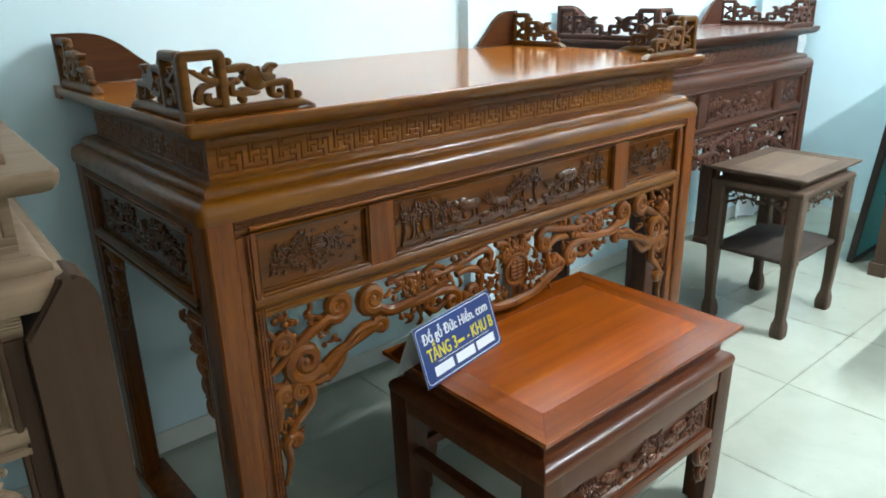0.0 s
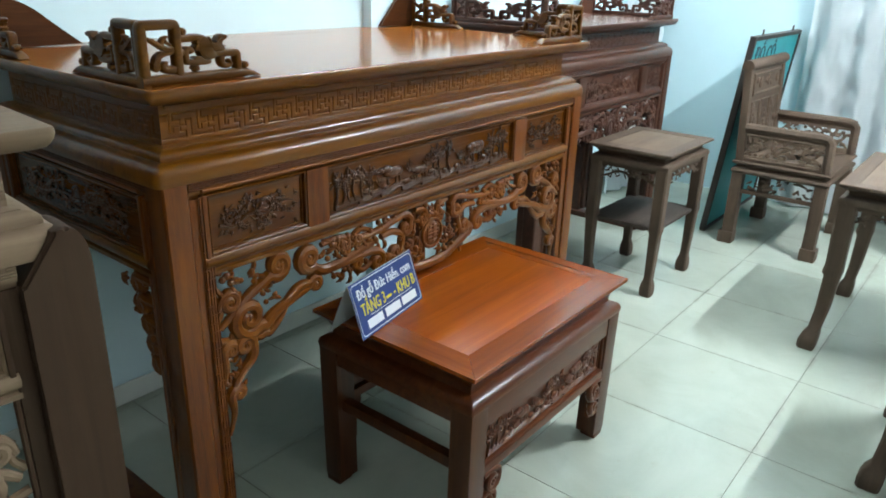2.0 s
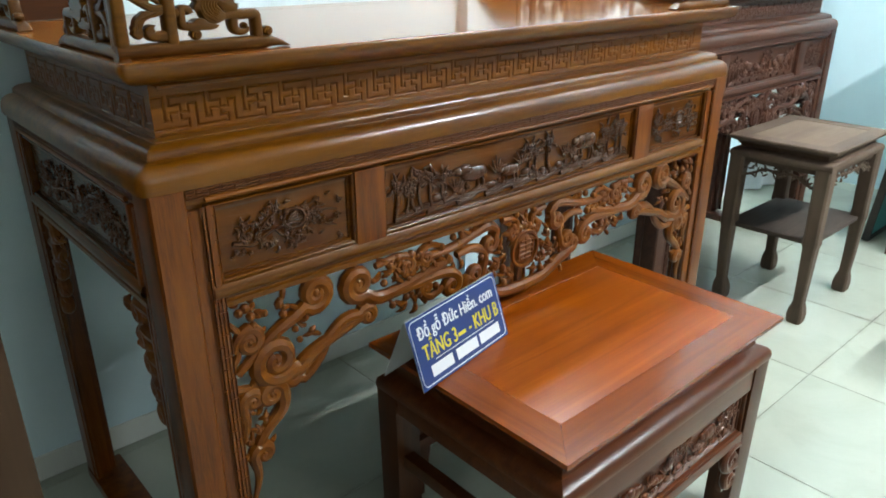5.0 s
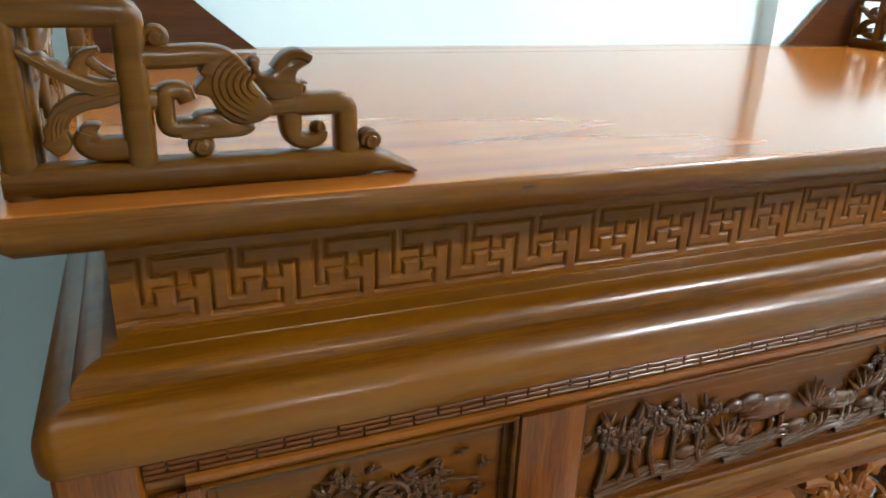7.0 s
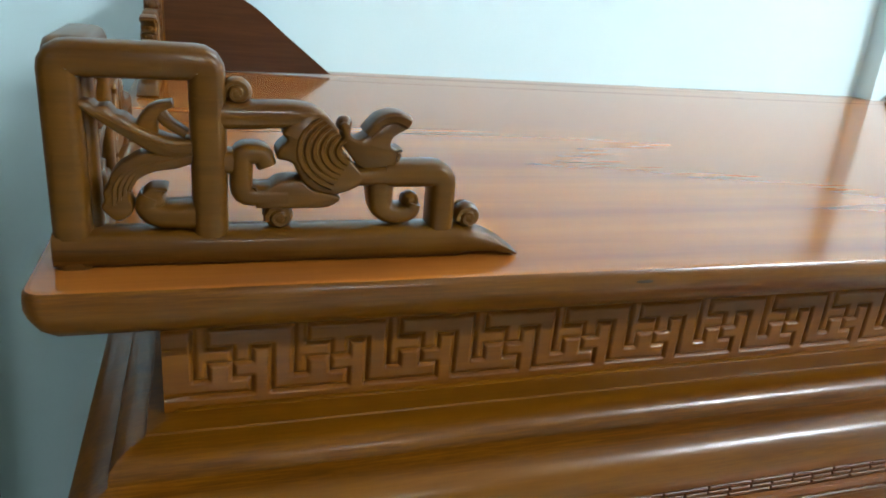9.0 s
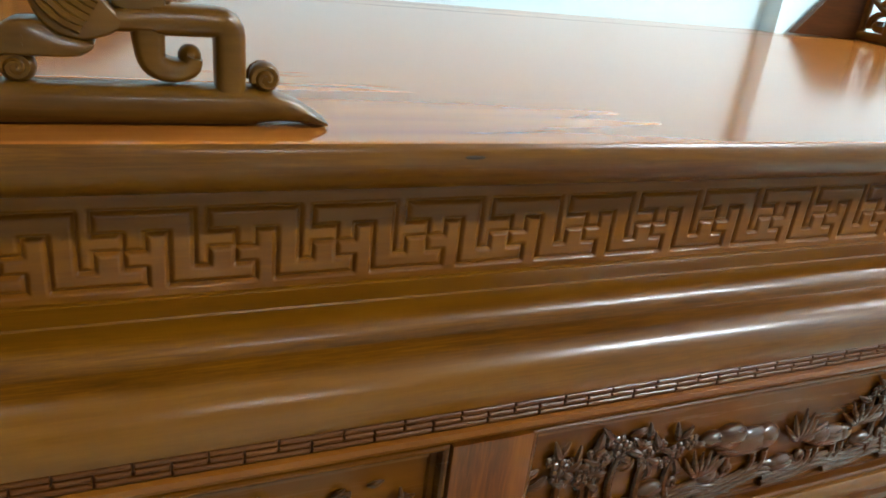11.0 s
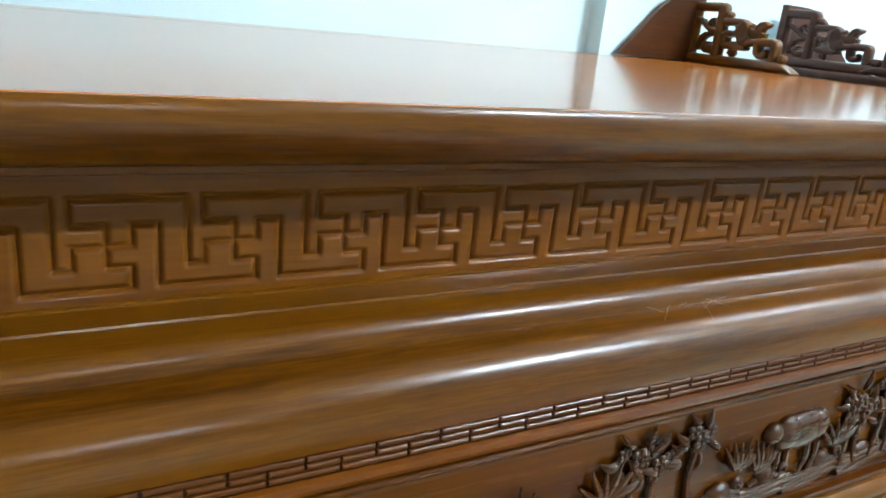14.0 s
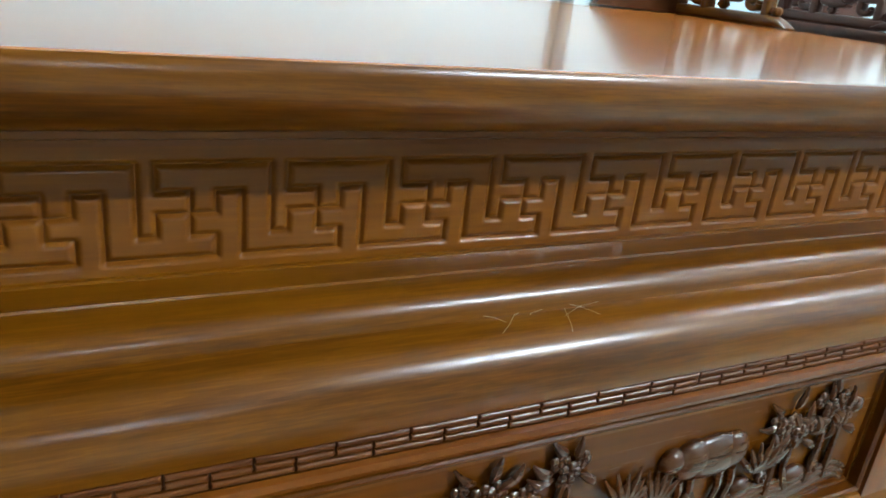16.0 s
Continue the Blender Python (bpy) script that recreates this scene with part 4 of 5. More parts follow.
def framed_panel(t, u0, u1, v0, v1, y, mats, seed, kind, place):
    """A recessed field with a stepped edge and a relief of its own. place turns the front plane to the side that it belongs to."""
    mx, mpan, mcarve = mats
    bm = bmesh.new()
    ring = [(0.0, 0.006), (0.0006, 0.0015), (0.002, 0.0), (0.004, 0.0003), (0.0062, 0.002), (0.0075, 0.010), (0.0125, 0.010), (0.014, 0.013)]
    loops = [[bm.verts.new((a, y + d, b)) for a, b in ((u0 + i, v0 + i), (u1 - i, v0 + i), (u1 - i, v1 - i), (u0 + i, v1 - i))] for i, d in ring]
    for a, b in zip(loops, loops[1:]):
        for k in range(4):
            bm.faces.new((a[k], a[(k + 1) % 4], b[(k + 1) % 4], b[k]))
    bm.faces.new(loops[-1])
    fld = part("panel", bm, mpan, t, smooth=False)
    fld.matrix_local = place
    cv = bmesh.new()
    if kind == "spray":
        spray(cv, random.Random(seed), u0 + 0.012, u1 - 0.012, v0 + 0.010, v1 - 0.010, y + 0.011)
    else:
        landscape(cv, random.Random(seed), u0 + 0.014, u1 - 0.014, v0 + 0.012, v1 - 0.010, y + 0.011)
    rel = part("relief", cv, mcarve, fld, "raised carving of leaves and blossom")
    return fld


def shoulder_leg(w, d, top):
    """A broad leg whose rounded shoulder laps over the end of the moulding; its inner edge at u = 0."""
    line = smooth_line([(w * 0.52, top), (w * 0.72, top + 0.004), (w * 0.90, top - 0.012), (w * 0.99, top - 0.050), (w, top - 0.12)], 5)
    outline = [(0.0, FL), (0.0, top - 0.085), (0.0, top - 0.080)] + line + [(w, top - 0.3), (w, FL)]
    bm = bmesh.new()
    front = [bm.verts.new((u, 0.0, v)) for u, v in outline]
    back = [bm.verts.new((u, d, v)) for u, v in outline]
    n = len(outline)
    bm.faces.new(front)
    bm.faces.new(back[::-1])
    for k in range(n):
        bm.faces.new((front[k], back[k], back[(k + 1) % n], front[(k + 1) % n]))
    bmesh.ops.bevel(bm, geom=[e for e in bm.edges if all(v in front for v in e.verts)], offset=0.006, segments=2, affect="EDGES")
    return bm


def altar_table(x0, x1, y0, y1, zt, mats, label, seed=1, rz=0.0, LW=0.073, inset=0.0, shoulder=0.0):
    mx, my, mz, mtop, mcarve, mpan, mbrk, mfr = mats
    c = Vector((x1, y0)) + Matrix.Rotation(radians(rz), 2) @ Vector(((x0 - x1) / 2, (y1 - y0) / 2))
    t = thing("altar_table", c[0], c[1], 0, rz, label=label, category="altar table", group="altar tables")
    dz = zt - 1.239
    hx, hy = (x1 - x0) / 2, (y1 - y0) / 2
    a = (-hx, hx, -hy, hy)
    prof = lambda P: [(o, z + dz) for o, z in P]
    I = Matrix.Identity(4)
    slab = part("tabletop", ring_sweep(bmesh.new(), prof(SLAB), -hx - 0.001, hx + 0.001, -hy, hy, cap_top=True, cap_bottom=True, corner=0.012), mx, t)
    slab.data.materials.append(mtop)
    # upward faces take the paler, lit copy of the wood
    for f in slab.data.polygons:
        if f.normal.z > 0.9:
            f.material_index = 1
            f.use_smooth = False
    part("fillet", ring_sweep(bmesh.new(), prof(FILLET), *a), mfr, t)
    part("moulding", ring_sweep(bmesh.new(), prof(MOULD), -hx - 0.006, hx + 0.006, -hy, hy, cap_top=True, cap_bottom=True, corner=0.026), mx, t)
    # waist with its fret on all four sides
    WX = 0.064
    wl, wd = 2 * (hx - WX), 2 * (hy - 0.081)
    part("waist", bx(-hx + WX + 0.009, hx - WX - 0.009, -hy + 0.090, hy - 0.090, 1.10 + dz, 1.203 + dz), mx, t)
    for side, length, m in (("front", wl, my), ("back", wl, my), ("left", wd, my), ("right", wd, my)):
        n = int((length - 0.008) / PITCH)
        lead = 0.0305 - PITCH if side == "front" else (length - n * PITCH) / 2
        n = int((length - lead - 0.008) / PITCH)
        board = part("fret_board", grooved(n, PITCH, 0.0545, FRET, FX, FY, 0.0034, 0.0027, lead, length, top=0.022, bottom=0.012, flat=0.10, lip=0.34), mfr, t)
        ang = {"front": 0, "right": 90, "back": 180, "left": -90}[side]
        off = {"front": (-wl / 2, -hy + 0.081), "right": (hx - WX, -wd / 2), "back": (wl / 2, hy - 0.081), "left": (-hx + WX, wd / 2)}[side]
        board.matrix_local = pose(off[0], off[1], 1.170 + dz, 0, 0, ang)
    # legs
    LD = 0.080
    for sx in (-1, 1):
        for sy in (-1, 1):
            xa, xb = sorted((sx * (hx - 0.008), sx * (hx - LW)))
            ya, yb = sorted((sy * (hy - 0.006), sy * (hy - LD)))
            if shoulder and sy < 0:
                leg = part("leg", shoulder_leg(LW + shoulder, LD + 0.010, 1.072 + dz), mz, t)
                leg.matrix_local = pose(sx * (hx - LW), -hy - 0.006, 0) @ Matrix.Diagonal((sx, 1, 1, 1))
                continue
            part("leg", bx(xa, xb, ya, yb, FL, 1.033 + dz, bevel=0.012, seg=3), mz, t)
        xa, xb = sorted((sx * (hx - 0.004), sx * (hx - 0.10)))
        part("runner", bx(xa, xb, -hy + 0.06, hy - 0.02, FL, FL + 0.035, bevel=0.006), mz, t)
    # rails and panels, front and sides
    T = 1.239 + dz
    for side in ("front", "left", "right"):
        hw, hd = (hx, hy) if side == "front" else (hy, hx)
        place = pose(0, 0, 0, 0, 0, {"front": 0, "left": -90, "right": 90}[side])
        yf = -hd + 0.006
        inner = hw - LW

        def put(name, bm, mat, smooth=True, lab=""):
            ob = part(name, bm, mat, t, lab, smooth)
            ob.matrix_local = place
            return ob

        # small key strip along the top and down the legs
        n = int((2 * inner) / KP) + 2
        ks = grooved(n, KP, 0.0150, KEY, KX, KY, 0.0018, 0.0046, -0.72 * KP, 2 * inner, top=0.0031, bottom=0.0031, flat=0.35, lip=0.16)
        kb = put("key_strip", ks, M_KEY if mcarve is M_CARVE else mcarve)
        kb.matrix_local = place @ pose(-inner, yf + 0.0008, T - 0.2122)
        lip = bmesh.new()
        tube(lip, [(-inner + 0.03, yf + 0.001, T - 0.2330), (inner - 0.03, yf + 0.001, T - 0.2330)], 0.0052, seg=8, normal=(0, 0, 1))
        put("bead", lip, mcarve)
        put("top_rail", bx(-inner, inner, yf + 0.0055, yf + 0.03, T - 0.2388, T - 0.206), mx)
        put("back_rail", bx(-inner, inner, yf + 0.0145, yf + 0.03, T - 0.262, T - 0.2389), mx)
        zs0, zs1 = FL + 0.045, T - 0.246
        for s in (-1, 1):
            n2 = int((zs1 - zs0) / KP)
            ks = grooved(n2, (zs1 - zs0) / n2, 0.020, KEY, KX, KY, 0.0019, 0.0040, 0.0, zs1 - zs0, top=0.004, bottom=0.004, flat=0.6)
            kv = put("key_strip", ks, mz, False)
            # turned upright beside the leg
            kv.matrix_local = place @ pose(s * (inner - 0.0125) + 0.0105, yf + 0.002, zs0, 0, -90, 0)
            put("inner_post", bx(min(s * inner, s * (inner - 0.030)), max(s * inner, s * (inner - 0.030)), yf + 0.006, yf + 0.045, zs0, T - 0.25, bevel=0.002), mz)
            bead = bmesh.new()
            tube(bead, [(s * (inner - 0.036), yf + 0.010, zs0), (s * (inner - 0.036), yf + 0.010, T - 0.435)], 0.006, seg=6)
            put("bead", bead, mz)
        i2 = inner - 0.030
        if side == "front":
            wA = 0.297 if hw > 0.85 else 0.22
            xa, gap = -i2 + 0.010, 0.073
            panels = [(xa, xa + wA, "spray"), (xa + wA + gap, -(xa + wA + gap), "landscape"), (-(xa + wA), -xa, "spray")]
            stiles = [(-i2, xa), (xa + wA, xa + wA + gap), (-(xa + wA + gap), -(xa + wA)), (-xa, i2)]
        else:
            panels = [(-i2 + 0.012, i2 - 0.012, "spray")]
            stiles = [(-i2, -i2 + 0.012), (i2 - 0.012, i2)]
        for k, (u0, u1, kind) in enumerate(panels):
            framed_panel(t, u0, u1, T - 0.394, T - 0.2445, yf + 0.003, (mx, mpan, M_RELIEF if mcarve is M_CARVE else mcarve), seed * 10 + k + hash_side(side), kind, place)
        for u0, u1 in stiles:
            put("stile", bx(u0, u1, yf, yf + 0.03, T - 0.400, T - 0.2442, bevel=0.003), mz)
        # rounded rail below the panels
        rail = bmesh.new()
        pr = [(0.012, T - 0.393), (0.002, T - 0.396), (-0.003, T - 0.404), (-0.003, T - 0.414), (0.003, T - 0.422), (0.010, T - 0.425), (0.010, T - 0.430), (0.004, T - 0.433), (0.004, T - 0.443), (0.030, T - 0.445)]
        va = [rail.verts.new((-i2 - 0.004, yf + d, z)) for d, z in pr]
        vb = [rail.verts.new((i2 + 0.004, yf + d, z)) for d, z in pr]
        for q in range(len(pr) - 1):
            rail.faces.new((va[q], va[q + 1], vb[q + 1], vb[q]))
        put("panel_rail", rail, mx)
        put("rail_core", bx(-i2, i2, yf + 0.012, yf + 0.04, T - 0.444, T - 0.39), mx)
        if side == "front":
            pierced_apron(t, i2 - 0.012, 0.47, seed, mcarve, place @ pose(0, yf + 0.016, T - 0.446))
        else:
            for s in (-1, 1):
                cb = bmesh.new()
                rnd = random.Random(seed + 5)
                for q in range(46):
                    f = rnd.random()
                    leaf(cb, rnd.uniform(0.0, 0.115 * (1 - f) ** 0.8 + 0.03), -0.012 - f * 0.25, rnd.uniform(0, 360), rnd.uniform(0.02, 0.04), rnd.uniform(0.01, 0.016), 0, 0.014, 4)
                for q in range(5):
                    scroll(cb, [(0.004, -0.03 - q * 0.055), (0.02, -0.02 - q * 0.055), (0.075 - 0.012 * q, -0.02 - q * 0.055)], 0.075 - 0.012 * q, -0.038 - q * 0.052, 0.02, turns=1.2, sense=-1)
                co = put("corner_carving", cb, mcarve)
                co["kind"] = "stuff"
                co.matrix_local = place @ pose(-s * (i2 - 0.002), yf + 0.02, T - 0.446) @ Matrix.Diagonal((s, 1, 1, 1))
    # corner frets standing on the top
    first = None
    for sx in (-1, 1):
        for sy in (-1, 1):
            flip = Matrix.Diagonal((-sx, 1, 1, 1))
            cx = sx * (hx - 0.0115 - inset)
            small = Matrix.Diagonal((0.962, 1, 0.930, 1))
            spots = [pose(sx * (hx - 0.025 - inset), -hy + 0.046 + inset, T, 0, 0, 90) @ small] if sy < 0 else [pose(sx * (hx - (0.016 if sx > 0 else 0.027) - inset), hy - 0.004, T, 0, 0, -90) @ small]
            if sy < 0:
                spots.append(pose(cx, -hy + 0.046 + inset, T) @ flip @ small)
            else:
                board = part("end_board", back_board(), M_BOARD if mbrk is M_BRK else mbrk, t, "plain swept end board")
                board.matrix_local = pose(cx + (0.010 if sx > 0 else 0.0), hy - 0.012, T) @ flip @ (Matrix.Diagonal((0.78, 1, 1, 1)) if sx > 0 else I)
            for m in spots:
                if first is None:
                    wing = first = part("corner_fret", fret_wing(), mbrk, t, "pierced scroll fret at the corner")
                else:
                    wing = again("corner_fret", first, t, "pierced scroll fret at the corner")
                wing.matrix_local = m
    return t


def hash_side(side):
    return {"front": 0, "left": 4, "right": 7}[side]


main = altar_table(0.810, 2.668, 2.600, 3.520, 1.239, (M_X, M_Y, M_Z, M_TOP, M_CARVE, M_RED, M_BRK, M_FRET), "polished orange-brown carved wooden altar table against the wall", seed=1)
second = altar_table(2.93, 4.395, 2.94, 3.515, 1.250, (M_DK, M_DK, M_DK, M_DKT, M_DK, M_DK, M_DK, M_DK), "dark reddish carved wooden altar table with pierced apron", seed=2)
raw = altar_table(-1.30, 0.530, 2.385, 3.30, 1.240, (M_RAW, M_RAW, M_RAWD, M_RAW, M_RAW, M_RAW, M_RAW, M_RAW), "unfinished pale carved wooden altar table with dark legs", seed=3, rz=-3.6, LW=0.090, inset=0.045, shoulder=0.022)

# wear on the polished table: pale scratches on the lower moulding and a dark knot in the edge of the top
def on_moulding(z):
    """Depth of the moulding's face at a height."""
    for (oa, za), (ob, zb) in zip(MOULD, MOULD[1:]):
        if za >= z >= zb and za > zb:
            return 2.600 - oa - (ob - oa) * (za - z) / (za - zb)
    return 2.600


bm = bmesh.new()
for u0, w0, u1, w1 in ((1.742, 1.0810, 1.756, 1.0775), (1.750, 1.0745, 1.768, 1.0800), (1.776, 1.0785, 1.786, 1.0805), (1.800, 1.0770, 1.832, 1.0812), (1.808, 1.0815, 1.828, 1.0762), (1.800, 1.0715, 1.804, 1.0792)):
    us, zs = [u0 + (u1 - u0) * k / 6 for k in range(7)], [w0 + (w1 - w0) * k / 6 for k in range(7)]
    tube(bm, [(u - 1.739, on_moulding(z) - 3.060, z) for u, z in zip(us, zs)], 0.00015, seg=4)
part("scratches", bm, M_SCR, main, "pale scratches in the varnish")
part("knot", ball(bmesh.new(), (1.203 - 1.739, 2.5992 - 3.060, 1.2300), 0.0045, sx=1.8, sy=0.14, sz=0.32, u=12, v=6), M_KNOT, main, "small dark knot in the edge")
part("joint", bx(-0.81, 0.81, 0.392, 0.3932, 1.2388, 1.23915), M_KNOT, main, "thin dark glue joint in the top")
part("back_strip", bx(0.815 - 1.739, 2.396 - 1.739, 3.517 - 3.060, 3.573 - 3.060, 1.203, 1.2385, bevel=0.001), M_TOP, main)


# ---- low table in front of the altar table ----
def low_table():
    x0, x1, y0, y1, zt = 1.305, 2.160, 2.109, 2.706, 0.540
    t = thing("low_table", (x0 + x1) / 2, (y0 + y1) / 2, 0, label="low orange-brown wooden table with a glossy panelled top", category="low table")
    hx, hy = (x1 - x0) / 2, (y1 - y0) / 2
    a = (-hx, hx, -hy, hy)
    # mitred frame round a floating panel
    w = 0.088
    for k in range(4):
        bm = bmesh.new()
        L, H = (hx, hy) if k % 2 == 0 else (hy, hx)
        q = [(-L, -H), (L, -H), (L - w, -H + w), (-L + w, -H + w)]
        up = [bm.verts.new((u, v, zt)) for u, v in q]
        dn = [bm.verts.new((u, v, zt - 0.012)) for u, v in q]
        bm.faces.new(up)
        bm.faces.new(dn[::-1])
        for i in range(4):
            bm.faces.new((up[i], dn[i], dn[(i + 1) % 4], up[(i + 1) % 4]))
        bmesh.ops.bevel(bm, geom=[e for e in bm.edges if all(v.co.z > zt - 0.001 for v in e.verts)], offset=0.0007, segments=1, affect="EDGES")
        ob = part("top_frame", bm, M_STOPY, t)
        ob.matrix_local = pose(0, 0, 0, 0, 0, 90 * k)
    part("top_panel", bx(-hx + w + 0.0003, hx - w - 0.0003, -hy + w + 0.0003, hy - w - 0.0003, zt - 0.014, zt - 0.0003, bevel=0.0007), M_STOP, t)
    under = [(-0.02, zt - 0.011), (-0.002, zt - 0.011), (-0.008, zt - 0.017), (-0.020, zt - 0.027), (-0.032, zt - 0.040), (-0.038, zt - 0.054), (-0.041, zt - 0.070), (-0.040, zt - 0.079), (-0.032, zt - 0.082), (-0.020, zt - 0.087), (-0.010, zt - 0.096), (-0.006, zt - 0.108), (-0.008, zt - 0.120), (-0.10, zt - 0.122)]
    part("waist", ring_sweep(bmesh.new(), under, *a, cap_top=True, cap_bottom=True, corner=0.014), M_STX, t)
    lw = 0.082
    for sx in (-1, 1):
        for sy in (-1, 1):
            xa, xb = sorted((sx * (hx - 0.010), sx * (hx - lw)))
            ya, yb = sorted((sy * (hy - 0.010), sy * (hy - lw)))
            bm = bx(xa, xb, ya, yb, FL + 0.02, zt - 0.118, bevel=0.006)
            for v in bm.verts:
                if v.co.z < FL + 0.10:
                    f = (FL + 0.10 - v.co.z) / 0.08
                    v.co.x += -sx * 0.006 * f
                    v.co.y += -sy * 0.006 * f
            box(bm, min(sx * (hx - 0.018), sx * (hx - lw + 0.008)), max(sx * (hx - 0.018), sx * (hx - lw + 0.008)), min(sy * (hy - 0.018), sy * (hy - lw + 0.008)), max(sy * (hy - 0.018), sy * (hy - lw + 0.008)), FL, FL + 0.022, bevel=0.004)
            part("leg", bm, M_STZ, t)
    # long sides: carved field in a frame; short sides: plain rail and stretcher
    for sy in (-1, 1):
        place = pose(0, 0, 0, 0, 0, 0 if sy < 0 else 180)
        i, yf = hx - lw, -hy + 0.014
        for z0, z1 in ((0.352, 0.424), (0.192, 0.222)):
            r = part("rail", bx(-i, i, yf, yf + 0.03, z0, z1, bevel=0.003), M_STX, t)
            r.matrix_local = place
        f = framed_panel(t, -i + 0.004, i - 0.004, 0.220, 0.354, yf + 0.004, (M_STX, M_STX, M_STX), 40 + sy, "landscape", place)
        for s in (-1, 1):
            cb = bmesh.new()
            scroll(cb, [(0.002, -0.008), (0.04, -0.004), (0.072, -0.012), (0.078, -0.036)], 0.046, -0.040, 0.030, turns=1.5, sense=-1, w0=0.008, w1=0.009)
            scroll(cb, [(0.002, -0.078), (0.030, -0.074), (0.056, -0.084), (0.060, -0.104)], 0.034, -0.108, 0.024, turns=1.4, sense=-1, w0=0.008, w1=0.008)
            box(cb, 0.0, 0.066, 0.004, 0.024, -0.070, 0.0, bevel=0.006)
            box(cb, 0.0, 0.050, 0.004, 0.024, -0.150, -0.064, bevel=0.006)
            ob = part("corner_bracket", cb, M_STX, t, "carved scroll bracket")
            ob.matrix_local = place @ pose(-s * i, yf + 0.004, 0.194) @ Matrix.Diagonal((s, 1, 1, 1))
    for sx in (-1, 1):
        xa, xb = sorted((sx * (hx - 0.016), sx * (hx - 0.046)))
        part("rail", bx(xa, xb, -hy + lw, hy - lw, 0.372, 0.424, bevel=0.003), M_STX, t)
        xa, xb = sorted((sx * (hx - 0.030), sx * (hx - 0.062)))
        part("stretcher", bx(xa, xb, -hy + lw, hy - lw, 0.208, 0.244, bevel=0.004), M_STZ, t)
    return t


low_table()


# ---- shaped legs of the dusty chairs and stands ----
def cabriole(bm, x, y, ztop, w=0.062, kick=0.03, sx=1, sy=1):
    """A square leg that narrows, then kicks out into a block foot."""
    rows = []
    for f, ww, k in ((0.0, 1.0, 0.0), (0.10, 1.0, 0.0), (0.40, 0.92, -0.10), (0.46, 1.02, -0.02), (0.49, 0.84, -0.10), (0.72, 0.72, 0.10), (0.86, 0.66, 0.45), (0.90, 0.92, 0.65), (0.94, 1.02, 0.8), (0.985, 0.98, 0.85), (1.0, 0.88, 0.85)):
        z = ztop + (FL - ztop) * f
        h = w * ww / 2
        cx, cy = x + sx * k * kick, y + sy * k * kick
        c = h * 0.25
        rows.append([bm.verts.new((cx + a, cy + b, z)) for a, b in ((-h + c, -h), (h - c, -h), (h, -h + c), (h, h - c), (h - c, h), (-h + c, h), (-h, h - c), (-h, -h + c))])
    for a, b in zip(rows, rows[1:]):
        for k in range(8):
            bm.faces.new((a[k], b[k], b[(k + 1) % 8], a[(k + 1) % 8]))
    bm.faces.new(rows[0])
    bm.faces.new(rows[-1][::-1])
    return bm


def stand(name, x0, x1, y0, y1, zt, label, category, shelf=None, lw=0.062, drop=0.07, kick=0.035):
    t = thing(name, (x0 + x1) / 2, (y0 + y1) / 2, 0, label=label, category=category)
    hx, hy = (x1 - x0) / 2, (y1 - y0) / 2
    a = (-hx, hx, -hy, hy)
    w = 0.07
    top = [(-w, zt - 0.002), (-w + 0.002, zt), (-0.003, zt), (0, zt - 0.004), (-0.002, zt - 0.012), (-0.018, zt - 0.022), (-0.036, zt - 0.028), (-0.042, zt - 0.034), (-0.043, zt - 0.050), (-0.034, zt - 0.054), (-0.020, zt - 0.058), (-0.012, zt - 0.066), (-0.010, zt - 0.078), (-0.014, zt - 0.088), (-0.08, zt - 0.09)]
    part("top_frame", ring_sweep(bmesh.new(), top, *a, cap_bottom=True), M_DUST, t)
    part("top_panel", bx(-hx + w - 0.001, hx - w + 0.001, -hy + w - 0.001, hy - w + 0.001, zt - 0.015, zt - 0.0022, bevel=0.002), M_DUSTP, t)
    first = None
    for sx in (-1, 1):
        for sy in (-1, 1):
            part("leg", cabriole(bmesh.new(), sx * (hx - 0.012 - lw / 2), sy * (hy - 0.012 - lw / 2), zt - 0.085, lw, kick, sx, sy), M_DUSTZ, t)
    rnd = random.Random(len(name))
    for k in range(4):
        L = (hx if k % 2 == 0 else hy) - 0.012 - lw
        D = (hy if k % 2 == 0 else hx) - 0.030
        bm = bx(-L, L, -D, -D + 0.016, zt - 0.110, zt - 0.086, bevel=0.002)
        n = int(2 * L / 0.022)
        for i in range(n):
            u = -L + (i + 0.5) * 2 * L / n
            f = abs(u) / L
            for _ in range(3):
                leaf(bm, u + rnd.uniform(-0.006, 0.006), zt - 0.112 - rnd.uniform(0, drop * (0.35 + 0.5 * f)), rnd.uniform(0, 360), rnd.uniform(0.018, 0.030), rnd.uniform(0.008, 0.012), -D + 0.008, 0.010, 4)
        for s in (-1, 1):
            stem(bm, smooth_line([(s * L, zt - 0.100 - drop), (s * (L - 0.04), zt - 0.098 - drop * 0.8), (s * (L - 0.09), zt - 0.098 - drop * 0.45), (0, zt - 0.104 - drop * 0.5)], 5), 0.006, 0.006, -D + 0.008)
        ob = part("carved_apron", bm, M_DUST, t)
        ob.matrix_local = pose(0, 0, 0, 0, 0, 90 * k)
    if shelf:
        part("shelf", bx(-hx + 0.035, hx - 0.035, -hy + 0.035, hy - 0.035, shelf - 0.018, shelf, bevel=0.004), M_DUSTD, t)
    return t


